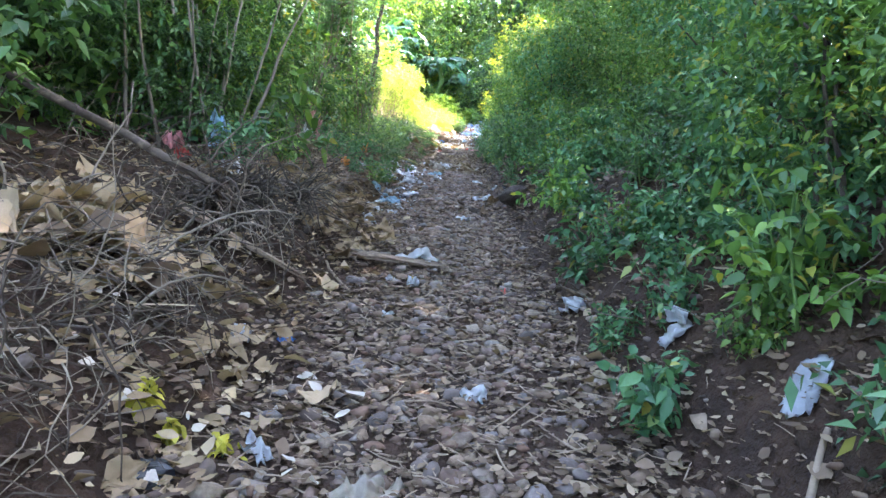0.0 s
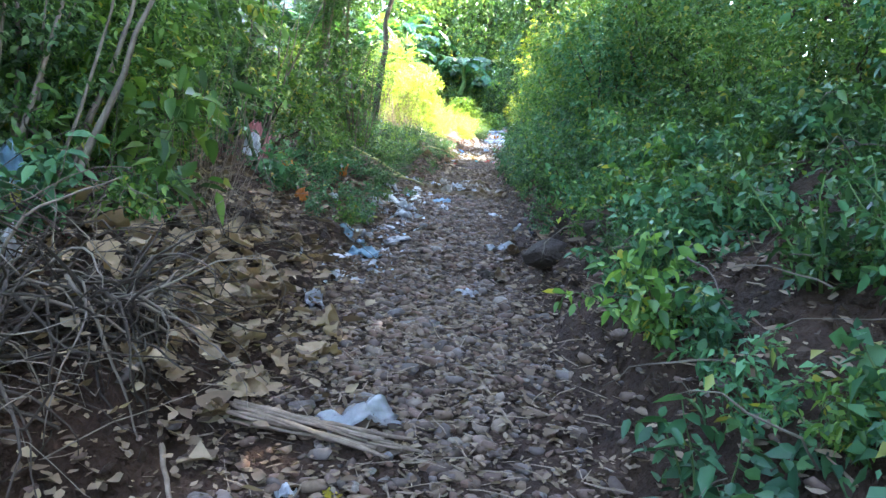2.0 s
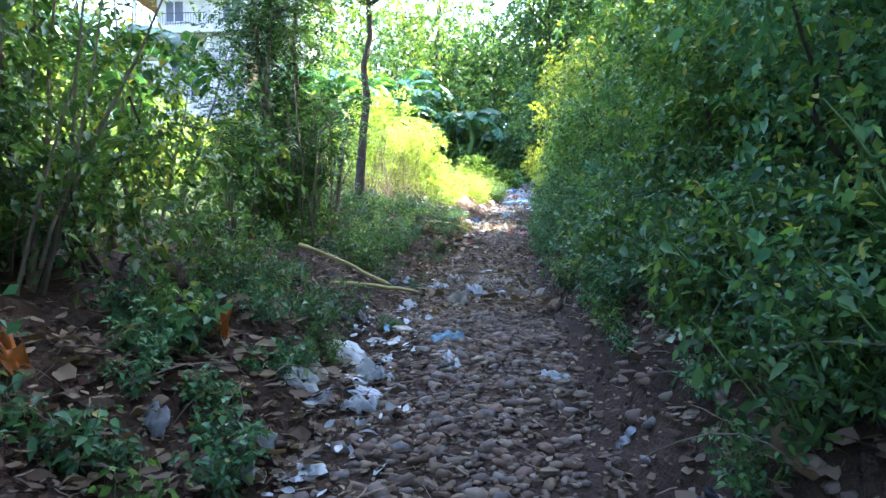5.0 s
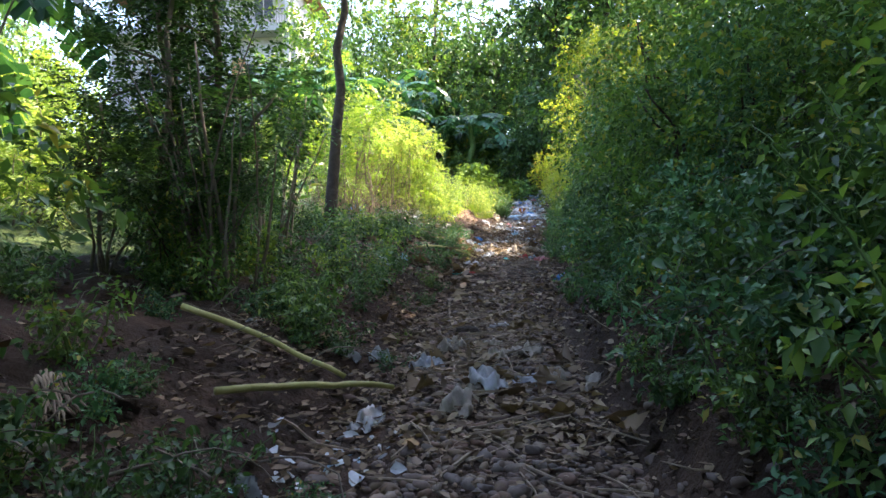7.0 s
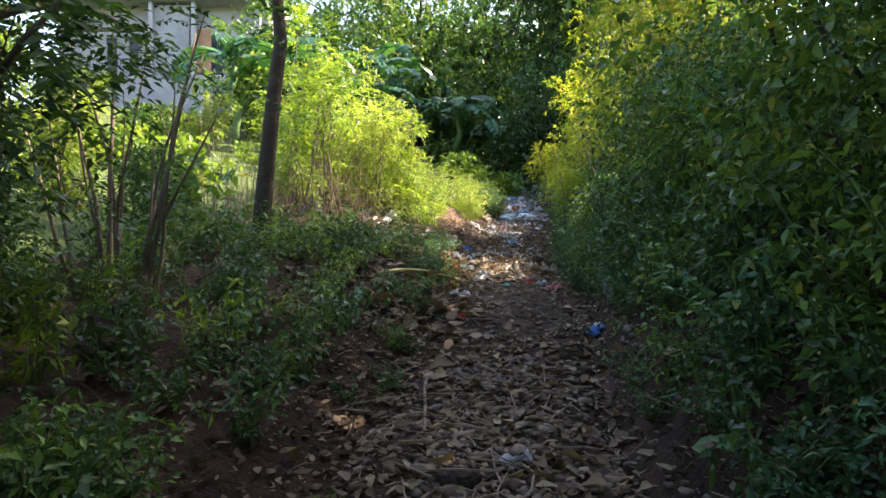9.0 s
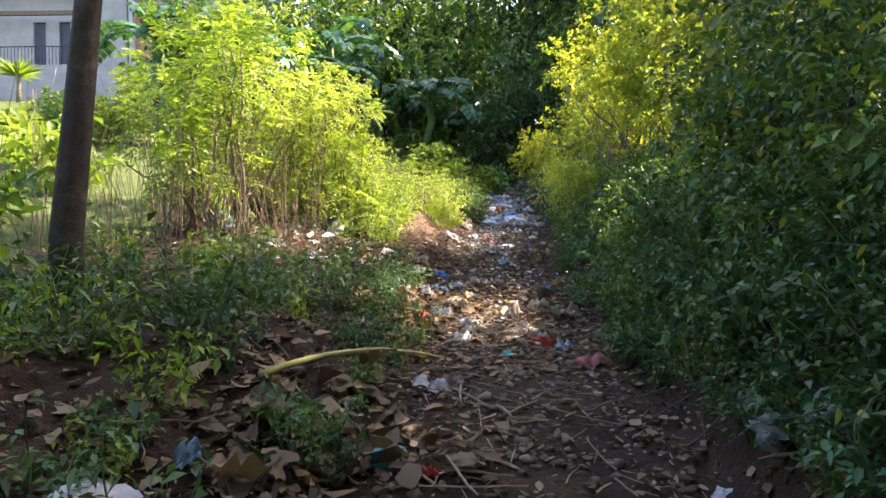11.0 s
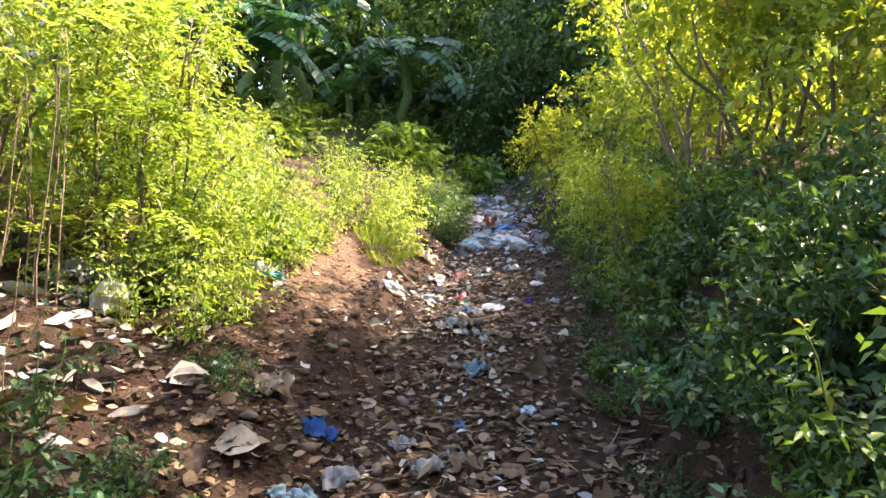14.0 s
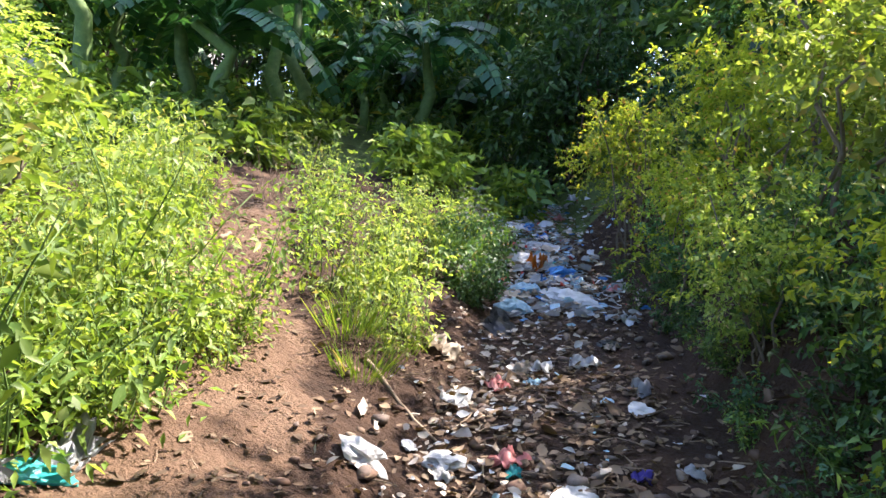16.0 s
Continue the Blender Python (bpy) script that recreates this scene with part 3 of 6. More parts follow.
fine_places = [p for i, p in enumerate(places) if p[1] >= (7.4 if p[0] > 0 else 11.2) and not (p[1] >= 15.5 and p[0] < -0.7) and not (0 < p[0] - float(path_x(p[1])) < 0.85 and 17 < p[1] < 22.5) and not (0 < p[0] < 0.85 and p[1] < 17) and not (-1.95 < p[0] < -0.6 and 12.9 < p[1] < 14.3) and (i % 3 > 0 or not (-2.6 < p[0] < -0.6 and 12.4 < p[1] < 15.5))] + spread_places(332, 30, 0.95, 1.5, 17.6, 21.5, size=1.0) + spread_places(333, 14, 1.0, 1.8, 6.2, 8.2, size=0.9) + spread_places(334, 34, 1.35, 2.4, 4.4, 8.4, size=1.15) + spread_places(335, 30, 0.95, 1.6, 8.4, 13, size=1.2) + [(-1.9, 12.9, 0.8), (-1.5, 12.7, 0.6), (-2.0, 13.9, 0.7)] + spread_places(330, 14, -1.1, -0.62, 29, 31.6, size=1.0) + spread_places(331, 50, 1.0, 1.7, 18, 25.5, size=1.0)
scatter(herbs, near_places, 20, (0.75, 1.2))
scatter(fine_herbs, fine_places, 21, (0.85, 1.25))
airy_places += spread_places(336, 34, -3.3, -1.6, 15.6, 19.5, size=1.1)
scatter(airy_herbs, airy_places, 22, (0.8, 1.25))
saplings = [herb(340 + i, h, 4, 0.13, 0.06, LEAF_BUSH, 0.3, "sapling", "young sapling with broad drooping green leaves", 9) for i, h in enumerate((0.85, 1.3))]
scatter(saplings, [(-1.72, 6.35), (-2.15, 6.75), (-1.9, 5.95, 0.8), (-2.9, 5.3), (-3.3, 5.6), (-3.5, 4.9, 0.9), (-2.6, 6.0)], 23, (0.9, 1.1))

LEAF_GOLD = leaf_mat("leaf_gold", (0.30, 0.26, 0.03), (0.42, 0.37, 0.05), (0.52, 0.46, 0.08), 0.35, 0.5)
sprig = herb(30, 0.13, 2, 0.055, 0.036, LEAF_GOLD, 0.3, "yellow_sprig", "small sprig with yellow leaves among dead vines", 9)
scatter([sprig], [(-1.1, 2.55), (-0.92, 2.52), (-0.7, 2.32)], 44, (0.9, 1.1))

# bushes that wall the right side
wall_bushes = [bush(40 + i, rad, sq, 760, 8, 0.052, 0.031, m, "bank_bush", "tall vine-hung green bush crowding the bank", length=0.24, stems=6, lumps=13) for i, (rad, sq, m) in enumerate(((0.8, 1.15, LEAF_BUSH), (0.9, 1.2, LEAF_BUSH), (0.75, 1.35, LEAF_SHADE)))]
scatter(wall_bushes, [p for p in spread_places(11, 24, 1.5, 2.05, 1.6, 20.8, size=0.85) if not 3.9 < p[1] < 8.0] + [(2.35, 4.6, 0.7), (2.6, 5.9, 0.75), (2.55, 7.0, 0.75), (2.1, 8.0, 0.6)], 30, (0.85, 1.15), 0.1)
back_bushes = [bush(45 + i, 1.25, 1.3, 760, 8, 0.075, 0.042, m, "bank_bush", "large green bush high on the bank", length=0.32, stems=6, lumps=12) for i, m in enumerate((LEAF_BUSH, LEAF_SHADE))]
scatter(back_bushes, spread_places(12, 11, 2.7, 4.0, 0.0, 21) + spread_places(121, 3, 2.2, 2.9, 32.5, 36, size=0.8) + spread_places(122, 8, 6.4, 8.5, 22.5, 35, size=0.8), 29, (0.9, 1.2), 0.1)

# left undergrowth
left_bushes = [bush(60 + i, rad, sq, 560, 9, 0.075, 0.04, m, "undergrowth_bush", "shaded green bush under the trees", length=0.26, rounded=False, lumps=11) for i, (rad, sq, m) in enumerate(((0.8, 1.1, LEAF_DARK), (0.9, 1.2, LEAF_BUSH), (0.75, 1.3, LEAF_DARK)))]
scatter(left_bushes, spread_places(13, 8, -2.9, -2.2, 6, 11.3, size=0.75) + spread_places(14, 9, -4.8, -3.3, 2.5, 10.5, size=1.2) + [(-3.3, 9.0, 1.25), (-3.5, 10.4, 1.3), (-3.8, 11.8, 1.2), (-4.4, 8.0, 1.5), (-2.75, 5.6, 0.75), (-2.1, 7.0, 0.6), (-3.3, 17.2, 0.4), (-3.3, 19.2, 0.5), (-2.3, 15.0, 0.5), (-2.75, 15.8, 0.62)], 31, (0.85, 1.15), 0.1)
feather_bushes = [bush(68 + i, 0.75, 1.6, 560, 14, 0.055, 0.024, LEAF_DARK, "feathery_bush", "dark feathery bush on bare upright stems", True, 0.3, False, 6, BARK_PALE, lumps=11) for i in range(2)]
scatter(feather_bushes, [(-2.1, 14.9, 0.6), (-2.75, 14.7, 0.7)], 32, (0.95, 1.05), 0.0)
hill_bushes = [bush(72 + i, 1.3, 1.1, 460, 10, 0.14, 0.065, m, "hill_bush", "sunlit bush on the open slope", tr, 0.45, False, 7, BARK_PALE, lumps=10) for i, (m, tr) in enumerate(((LEAF_FEATHER, False), (LEAF_YELLOW, True)))]
scatter(hill_bushes, [(-6.2, 4.0), (-7.5, 7.5, 1.2), (-6.4, 10.4), (-8.4, 13.0, 1.1), (-10.5, 9.0, 1.4), (-11.5, 15.0, 1.3), (-12.5, 21.0, 1.2), (-9.5, 28.0, 0.6), (-14.0, 27.0, 1.3), (-7.5, 31.5, 0.5), (-16.5, 34.0, 1.3), (-24.5, 41.0, 1.4), (-9.0, 0.5, 1.5), (-27, 36, 1.6), (-22, 30, 1.4), (-18, 22, 1.4), (-9.4, 44.5, 1.2), (-5.4, 17.6, 0.55), (-6.6, 19.6, 0.7), (-5.0, 20.6, 0.45)], 43, (0.85, 1.15), 0.1)

# sunlit feathery shrubs beside the side trail
sunny = [bush(80 + i, 0.8, 1.5, 500, 13, 0.068, 0.03, m, "sunlit_shrub", "sunlit yellow-green shrub with feathery leaves", tr, 0.32, False, 11, BARK_PALE, lumps=11) for i, (m, tr) in enumerate(((LEAF_FEATHER, True), (LEAF_YELLOW, True), (LEAF_YELLOW, False)))]
scatter(sunny, [(-1.4, 24.95, 0.62), (-2.0, 25.1, 0.85), (-1.75, 25.9, 0.8), (-2.6, 23.6, 1.1), (-2.3, 27.0, 0.7), (-2.7, 25.2, 1.1), (-2.9, 28.2, 0.65)], 33, (0.92, 1.08), 0.1)
vine_bushes = [bush(84 + i, 0.8, 1.5, 420, 12, 0.062, 0.036, m, "sunlit_bush", "yellow-green leafy bush with leaves coloured as if lit from behind", length=0.3, rounded=False, stems=9, stem_mat=BARK_PALE, lumps=12) for i, m in enumerate((LEAF_BACKLIT, LEAF_YELLOW, LEAF_BACKLIT))]
# The bush at x 3.9, behind the others, is added to shade the bank.
scatter(vine_bushes, [(2.35, 21.0, 1.0), (2.45, 22.0, 1.3), (2.65, 25.3, 1.1), (2.6, 23.5, 0.6), (2.9, 25.0, 1.0), (3.9, 23.2, 1.0), (2.5, 26.2, 0.95), (2.6, 27.8, 0.95), (2.7, 29.6, 0.9), (3.4, 25.4, 1.1), (3.7, 27.2, 0.95), (2.1, 28.9, 0.55), (1.75, 25.4, 0.45), (1.95, 27.2, 0.5), (3.7, 30.2, 0.9), (2.2, 31.2, 0.7)], 47, (0.92, 1.08), 0.1)
weeds = [herb(90 + i, h, 8, 0.052, 0.024, m, 0.26, "sunlit_weed", "tall bright yellow-green weed in the sun", 13, False) for i, (h, m) in enumerate(((0.75, LEAF_YELLOW), (0.6, LEAF_YELLOW), (0.85, LEAF_FEATHER)))]
wplaces = []
for i in range(25):
    r = random.Random(900 + i)
    y = 27.5 + 4.4 * i / 25
    lo, hi = np.interp(y, [27.5, 28.5, 32], [-0.35, -0.75, -1.6]), np.interp(y, [27.5, 28.5, 32], [0.0, 0.2, 0.6])
    wplaces.append((r.uniform(lo, hi), y, r.uniform(0.6, 0.95)))
for i in range(66):
    r = random.Random(950 + i)
    y = 24.4 + 6.8 * i / 66
    x0 = np.interp(y, [23.6, 24, 25, 26, 28, 31], [-0.95, -0.85, -0.78, -0.78, -1.32, -2.65])
    wplaces.append((x0 - r.uniform(0, 0.7), y, r.uniform(0.6, 1.1)))
for i in range(16):
    r = random.Random(1020 + i)
    wplaces.append((r.uniform(-1.15, -0.66), 25.9 + 1.3 * i / 16, r.uniform(0.6, 0.9)))
random.Random(6).shuffle(wplaces)
scatter(weeds, wplaces, 38, (0.85, 1.15))
hill_weeds = [herb(96 + i, 0.7, 8, 0.14, 0.065, m, 0.5, "hill_weed", "rank green weed on the open slope", 12, False) for i, m in enumerate((LEAF_FEATHER, LEAF_BUSH))]
scatter(hill_weeds, spread_places(97, 80, -13, -3.4, 12, 44, rel=False, size=1.3) + spread_places(98, 46, -5.5, 4.5, 31.8, 38.5, size=1.3), 39, (0.8, 1.3))

# trees
shade_trees = [tree(100 + i, h, tr, cr, cb, 640, 10, 0.11, 0.055, m) for i, (h, tr, cr, cb, m) in enumerate(((7.0, 0.075, 2.0, 1.9, LEAF_DARK), (8.0, 0.09, 2.3, 2.4, LEAF_DARK), (6.2, 0.06, 1.9, 1.7, LEAF_BUSH)))]
# The pair near x -4.7 is added to dim the left bank.
places = spread_places(15, 6, -3.9, -3.0, 3.5, 9.4) + [(-2.9, -3.5), (-5.4, 1.0), (-5.8, 6.0), (3.4, 3.0), (3.9, 7.4), (3.5, 11.6), (4.2, 15.6), (-4.6, 11.6), (-4.9, 13.2), (-2.75, 8.6, 0.8), (-2.9, 9.9, 0.85)]
scatter(shade_trees, places, 34, (0.9, 1.15), 0.05)
# Broad trees, nearly all out of view, added to keep the sun off.
big_shade_trees = [tree(110 + i, h, 0.16, 3.2, 4.3, 700, 11, 0.19, 0.11, LEAF_DARK, "broad_tree", "broad dark tree added to shade the gully", limbs=10, length=0.6, low=6) for i, h in enumerate((9.6, 10.6))]
scatter(big_shade_trees, [(5.6, -3.0, 1.2), (6.4, 1.2, 1.2), (5.4, 4.6, 1.4), (6.6, 8.2, 1.45), (5.8, 11.6, 1.45), (6.8, 14.8, 1.35), (5.6, 16.9), (5.5, 19.7), (8.8, 17.0), (9.0, 11.0, 1.2), (8.8, 4.0, 1.2), (2.6, -5.6), (9.6, 20.4), (4.9, 37.0, 1.15)], 40, (0.95, 1.06), 0.1)
feather_trees = [tree(120 + i, 4.3, 0.045, 0.8, 0.55, 640, 13, 0.06, 0.026, LEAF_DARK, "feathery_tree", "small dark feathery tree beside the gully", two_rank=True, limbs=10, length=0.32, low=2, bark=BARK_PALE) for i in range(2)]
scatter(feather_trees, [(-2.4, 15.7), (-2.85, 16.1), (-2.7, 15.2), (-2.6, 15.6, 0.85)], 46, (0.9, 1.08), 0.05)
# Unseen tree, added so that its high crown shades the left bank.
tall_tree = tree(127, 13.0, 0.17, 2.7, 7.4, 1250, 11, 0.18, 0.10, LEAF_DARK, "tall_tree", "unseen tall tree, its high crown added to shade the left bank", limbs=9, length=0.55, low=7)
g = on_ground(6.9, 23.6)
tall_tree.matrix_basis = pose(g.x, g.y, g.z)
# Another unseen tree; it only throws a band of shade over the path.
slim_tree = tree(128, 9.0, 0.11, 1.35, 6.0, 520, 11, 0.15, 0.08, LEAF_DARK, "slim_tree", "unseen slim tree, its small high crown added to shade the path", limbs=8, length=0.45, low=6)
g = on_ground(7.2, 26.7)
slim_tree.matrix_basis = pose(g.x, g.y, g.z)
trunk_tree = tree(130, 6.6, 0.105, 2.2, 3.0, 950, 12, 0.08, 0.035, LEAF_FEATHER, label="tree with a dark slanting trunk beside the path", lean=(0.34, 0.05), two_rank=True, low=7)
g = on_ground(-2.4, 20.2)
trunk_tree.matrix_basis = pose(g.x, g.y, g.z)
vine_trees = [tree(132 + i, 3.4, 0.05, 1.1, 1.0, 400, 9, 0.085, 0.048, LEAF_BACKLIT, "vine_hung_tree", "small vine-hung tree with yellow-green leaves", limbs=9, length=0.4, low=3, bark=BARK_PALE) for i in range(2)]
scatter(vine_trees, [(3.5, 25.6), (4.6, 29.4)], 48, (0.95, 1.05), 0.05)
clumps = [stem_clump(140 + i, h, n, sp) for i, (h, n, sp) in enumerate(((1.9, 14, 0.22), (2.4, 11, 0.35), (2.0, 16, 0.5)))]
scatter(clumps, [(-2.35, 15.5), (-2.5, 10.4), (-2.3, 5.9), (-2.0, 15.0), (-2.9, 8.2), (-3.2, 7.0), (-2.4, 17.2), (-2.6, 12.4)], 41, (0.85, 1.1), 0.05)

dry_stalks = [stem_clump(146 + i, h, 26, 0.45, 0.006, DEADWOOD, "dry_stalk_clump", "clump of dry tan stalks among the shrubs") for i, h in enumerate((1.7, 1.3))]
scatter(dry_stalks, [(-1.75, 7.7, 0.8), (-2.1, 8.2, 0.8), (-1.5, 6.9, 0.6), (-2.1, 22.9), (-2.7, 23.3), (-3.2, 22.6), (-1.9, 24.0), (-3.4, 23.9), (-2.3, 25.2), (-1.5, 23.2, 0.6), (-3.9, 22.2), (-2.6, 23.7, 1.1), (-3.1, 24.2, 1.2), (-1.6, 30.8, 0.7), (2.5, 30.6, 0.8)], 45, (0.85, 1.15), 0.03)

# far end
bananas = [banana(150 + i, h, 9, L) for i, (h, L) in enumerate(((2.0, 2.0), (2.6, 2.3), (1.5, 1.8)))]
scatter(bananas, [(-0.6, 36.4), (-2.6, 35.2), (0.6, 38.2), (-4.4, 34.8), (-3.4, 37.0), (-1.7, 38.4), (-6.2, 36.0), (-5.4, 33.4), (-3.6, 33.8), (-4.7, 15.3), (-7.6, 34.2), (-0.2, 40.0), (-2.4, 40.6)], 35, (0.9, 1.2), 0.05)
far_bushes = [bush(160 + i, 1.9, 1.25, 500, 9, 0.2, 0.105, m, "far_bush", "dark bush closing the end of the gully", length=0.5, rounded=False, lumps=12) for i, m in enumerate((LEAF_DARK, LEAF_BUSH))]
scatter(far_bushes, [(2.2, 35.8, 0.7), (4.4, 34.0), (3.6, 38.0), (1.4, 41.0), (-1.0, 42.0), (-3.6, 42.4), (-6.0, 39.8), (-7.8, 37.6), (5.6, 31.0), (6.6, 36.0), (-8.8, 41.6), (1.0, 44.4), (4.4, 42), (-5.4, 45), (6.4, 16, 0.8), (6.6, 10, 0.8), (6.4, 4, 0.8), (5.8, -2), (-0.6, 45.6, 1.3), (-2.4, 47.0, 1.3), (1.6, 46.6, 1.3), (0.0, 39.6, 0.8), (3.4, -5), (0.2, -6.5), (-3.2, -6), (-7, -5)], 42, (0.85, 1.15), 0.15)
far_trees = [tree(170 + i, 9.5, 0.13, 3.0, 1.2, 480, 10, 0.26, 0.13, m, "far_tree", "tall shaded tree closing the end of the gully", length=0.6) for i, m in enumerate((LEAF_DARK, LEAF_BUSH))]
scatter(far_trees, [(3.0, 40), (6.2, 38), (0.6, 44), (-3.0, 46), (5.0, 45), (9.5, 42), (-7.0, 47), (2, 49), (-1.5, 51), (11, 46), (-27, 42), (-31, 52), (-24, 62), (-13, 62), (-5, 58), (5, 56), (13, 54), (12, 12), (12, 3), (-17, 66), (-36, 40)], 36, (0.9, 1.25), 0.1)
grasses = [grass_tuft(190 + i, h) for i, h in enumerate((0.34, 0.42, 0.28))]
scatter(grasses, spread_places(19, 12, -1.5, -1.0, 27, 30.5), 37, (0.5, 0.8))


# ---- house on the slope ----
PLASTER = rough_mat("plaster", [(0.25, (0.34, 0.33, 0.35)), (0.55, (0.43, 0.42, 0.44)), (0.8, (0.5, 0.49, 0.5))], 1.3, 0.85, 20, 0.004, 0.3)
CONCRETE = rough_mat("concrete", [(0.25, (0.24, 0.24, 0.25)), (0.55, (0.34, 0.34, 0.35)), (0.8, (0.44, 0.43, 0.43))], 1.1, 0.9, 24, 0.006, 0.4)
DOOR_BLUE = rough_mat("door_paint", [(0.3, (0.05, 0.06, 0.09)), (0.7, (0.09, 0.10, 0.14))], 2, 0.5, 30, 0.003, 0.3)
CURTAIN = rough_mat("curtain", [(0.3, (0.36, 0.19, 0.10)), (0.7, (0.50, 0.30, 0.18))], 4, 0.9, 30, 0.005, 0.4)
IRON = rough_mat("dark_iron", [(0.3, (0.03, 0.03, 0.035)), (0.7, (0.06, 0.06, 0.065))], 6, 0.5, 50, 0.002, 0.3)
ROOF_TILE = rough_mat("roof_tile", [(0.3, (0.16, 0.07, 0.045)), (0.7, (0.28, 0.13, 0.08))], 3, 0.85, 25, 0.01, 0.5)


def box(x0, x1, y0, y1, z0, z1, bevel=0.0):
    bm = bmesh.new()
    bmesh.ops.create_cube(bm, size=1.0, matrix=Matrix.Translation(((x0 + x1) / 2, (y0 + y1) / 2, (z0 + z1) / 2)) @ Matrix.Diagonal((x1 - x0, y1 - y0, z1 - z0, 1)))
    if bevel:
        bmesh.ops.bevel(bm, geom=bm.edges[:], offset=bevel, segments=1, affect="EDGES")
    return bm


def house():
    root = tagged(new("house"), "two-storey grey plastered house with balconies on the slope", "house")
    X0, X1, Y, Z = -22.4, -11.0, 48.6, 11.6
    part("plinth", box(X0 - 0.4, X1 + 0.2, Y - 1.0, Y + 6, 8.2, Z, 0.03), CONCRETE, root, "bare concrete plinth")
    openings = [(-19.9, -19.2, 2.3), (-18.65, -18.0, 2.3), (-14.3, -13.4, 2.4), (-12.6, -12.0, 2.3)]
    x = X0
    for a, b, hh in openings + [(X1, X1, 0)]:
        if a > x:
            part("wall", box(x, a, Y, Y + 0.2, Z, 15.5), PLASTER, root)
        if hh:
            part("wall", box(a, b, Y, Y + 0.2, Z + hh, 15.5), PLASTER, root)
            door = part("door", box(a + 0.04, b - 0.04, Y + 0.10, Y + 0.15, Z + 0.01, Z + hh - 0.02, 0.01), DOOR_BLUE, root)
            part("door_frame", box(a, a + 0.05, Y - 0.03, Y + 0.2, Z, Z + hh), PLASTER, door)
            part("door_frame", box(b - 0.05, b, Y - 0.03, Y + 0.2, Z, Z + hh), PLASTER, door)
        x = b
    part("side_wall", box(X0, X0 + 0.2, Y + 0.2, Y + 6, Z, 15.5), PLASTER, root)
    part("side_wall", box(X1 - 0.2, X1, Y + 0.2, Y + 6, Z, 15.5), PLASTER, root)
    part("back_wall", box(X0 + 0.2, X1 - 0.2, Y + 5.8, Y + 6, Z, 15.5), PLASTER, root)
    part("bay_wall", box(-17.0, -15.0, Y - 0.7, Y - 0.004, Z + 0.004, 15.4, 0.02), CONCRETE, root, "rough grey block wall")
    part("curtain", box(-14.9, -13.9, Y - 0.5, Y - 0.44, Z + 0.3, Z + 2.6, 0.02), CURTAIN, root, "hanging orange-brown curtain")
    part("floor_slab", box(X0 - 0.6, X1 + 0.3, Y - 1.2, Y + 6, 15.5, 15.95, 0.03), CONCRETE, root)
    for cx in (-21.8, -17.0, -14.7, -11.25):
        part("column", box(cx - 0.11, cx + 0.11, Y - 0.95, Y - 0.73, Z + 0.003, 15.497, 0.015), PLASTER, root)
    part("beam", box(-21.7, -17.1, Y - 0.93, Y - 0.78, Z + 2.35, Z + 2.55, 0.01), DEADWOOD, root, "pale wooden beam")
    for (a, b, z) in ((-21.7, -17.15, Z), (-14.5, -11.4, 15.95), (-21.9, -17.15, 15.95)):
        rail = part("railing", box(a, b, Y - 0.9, Y - 0.86, z + 0.86, z + 0.91, 0.008), IRON, root, "black iron railing")
        n = int((b - a) / 0.16)
        bar = None
        for i in range(n + 1):
            xx = a + (b - a) * i / n
            if bar is None:
                bar = part("bar", box(-0.01, 0.01, -0.01, 0.01, 0.003, 0.86), IRON, rail)
            else:
                bar = part("bar", bar.data, None, rail)
            bar.location = (xx, Y - 0.88, z)
    part("upper_wall", box(X0 + 1.2, X1 - 0.4, Y + 0.9, Y + 5.8, 15.95, 18.9), PLASTER, root)
    for cx in (-20.0, -16.2, -13.2):
        win = part("window", box(cx - 0.55, cx + 0.55, Y + 0.84, Y + 0.895, 16.9, 18.2, 0.01), DOOR_BLUE, root)
        part("window_frame", box(cx - 0.62, cx + 0.62, Y + 0.80, Y + 0.838, 16.82, 16.9), PLASTER, win)
        part("window_frame", box(cx - 0.03, cx + 0.03, Y + 0.80, Y + 0.838, 16.9, 18.2), PLASTER, win)
    for cx in (-21.8, -14.7, -11.25):
        part("column", box(cx - 0.11, cx + 0.11, Y - 0.95, Y - 0.73, 15.953, 18.9, 0.015), PLASTER, root)
    bm = bmesh.new()
    x0, x1, y0, y1, zr = X0 - 0.9, X1 + 0.6, Y - 1.6, Y + 6.8, 18.9
    vs = [bm.verts.new(v) for v in ((x0, y0, zr), (x1, y0, zr), (x1, y1, zr), (x0, y1, zr), (x0 + 3.4, (y0 + y1) / 2, zr + 2.2), (x1 - 3.4, (y0 + y1) / 2, zr + 2.2))]
    for f in ((0, 1, 5, 4), (1, 2, 5), (2, 3, 4, 5), (3, 0, 4), (3, 2, 1, 0)):
        bm.faces.new([vs[i] for i in f])
    part("roof", bm, ROOF_TILE, root, "hipped roof of red-brown tiles")
    return root


house()


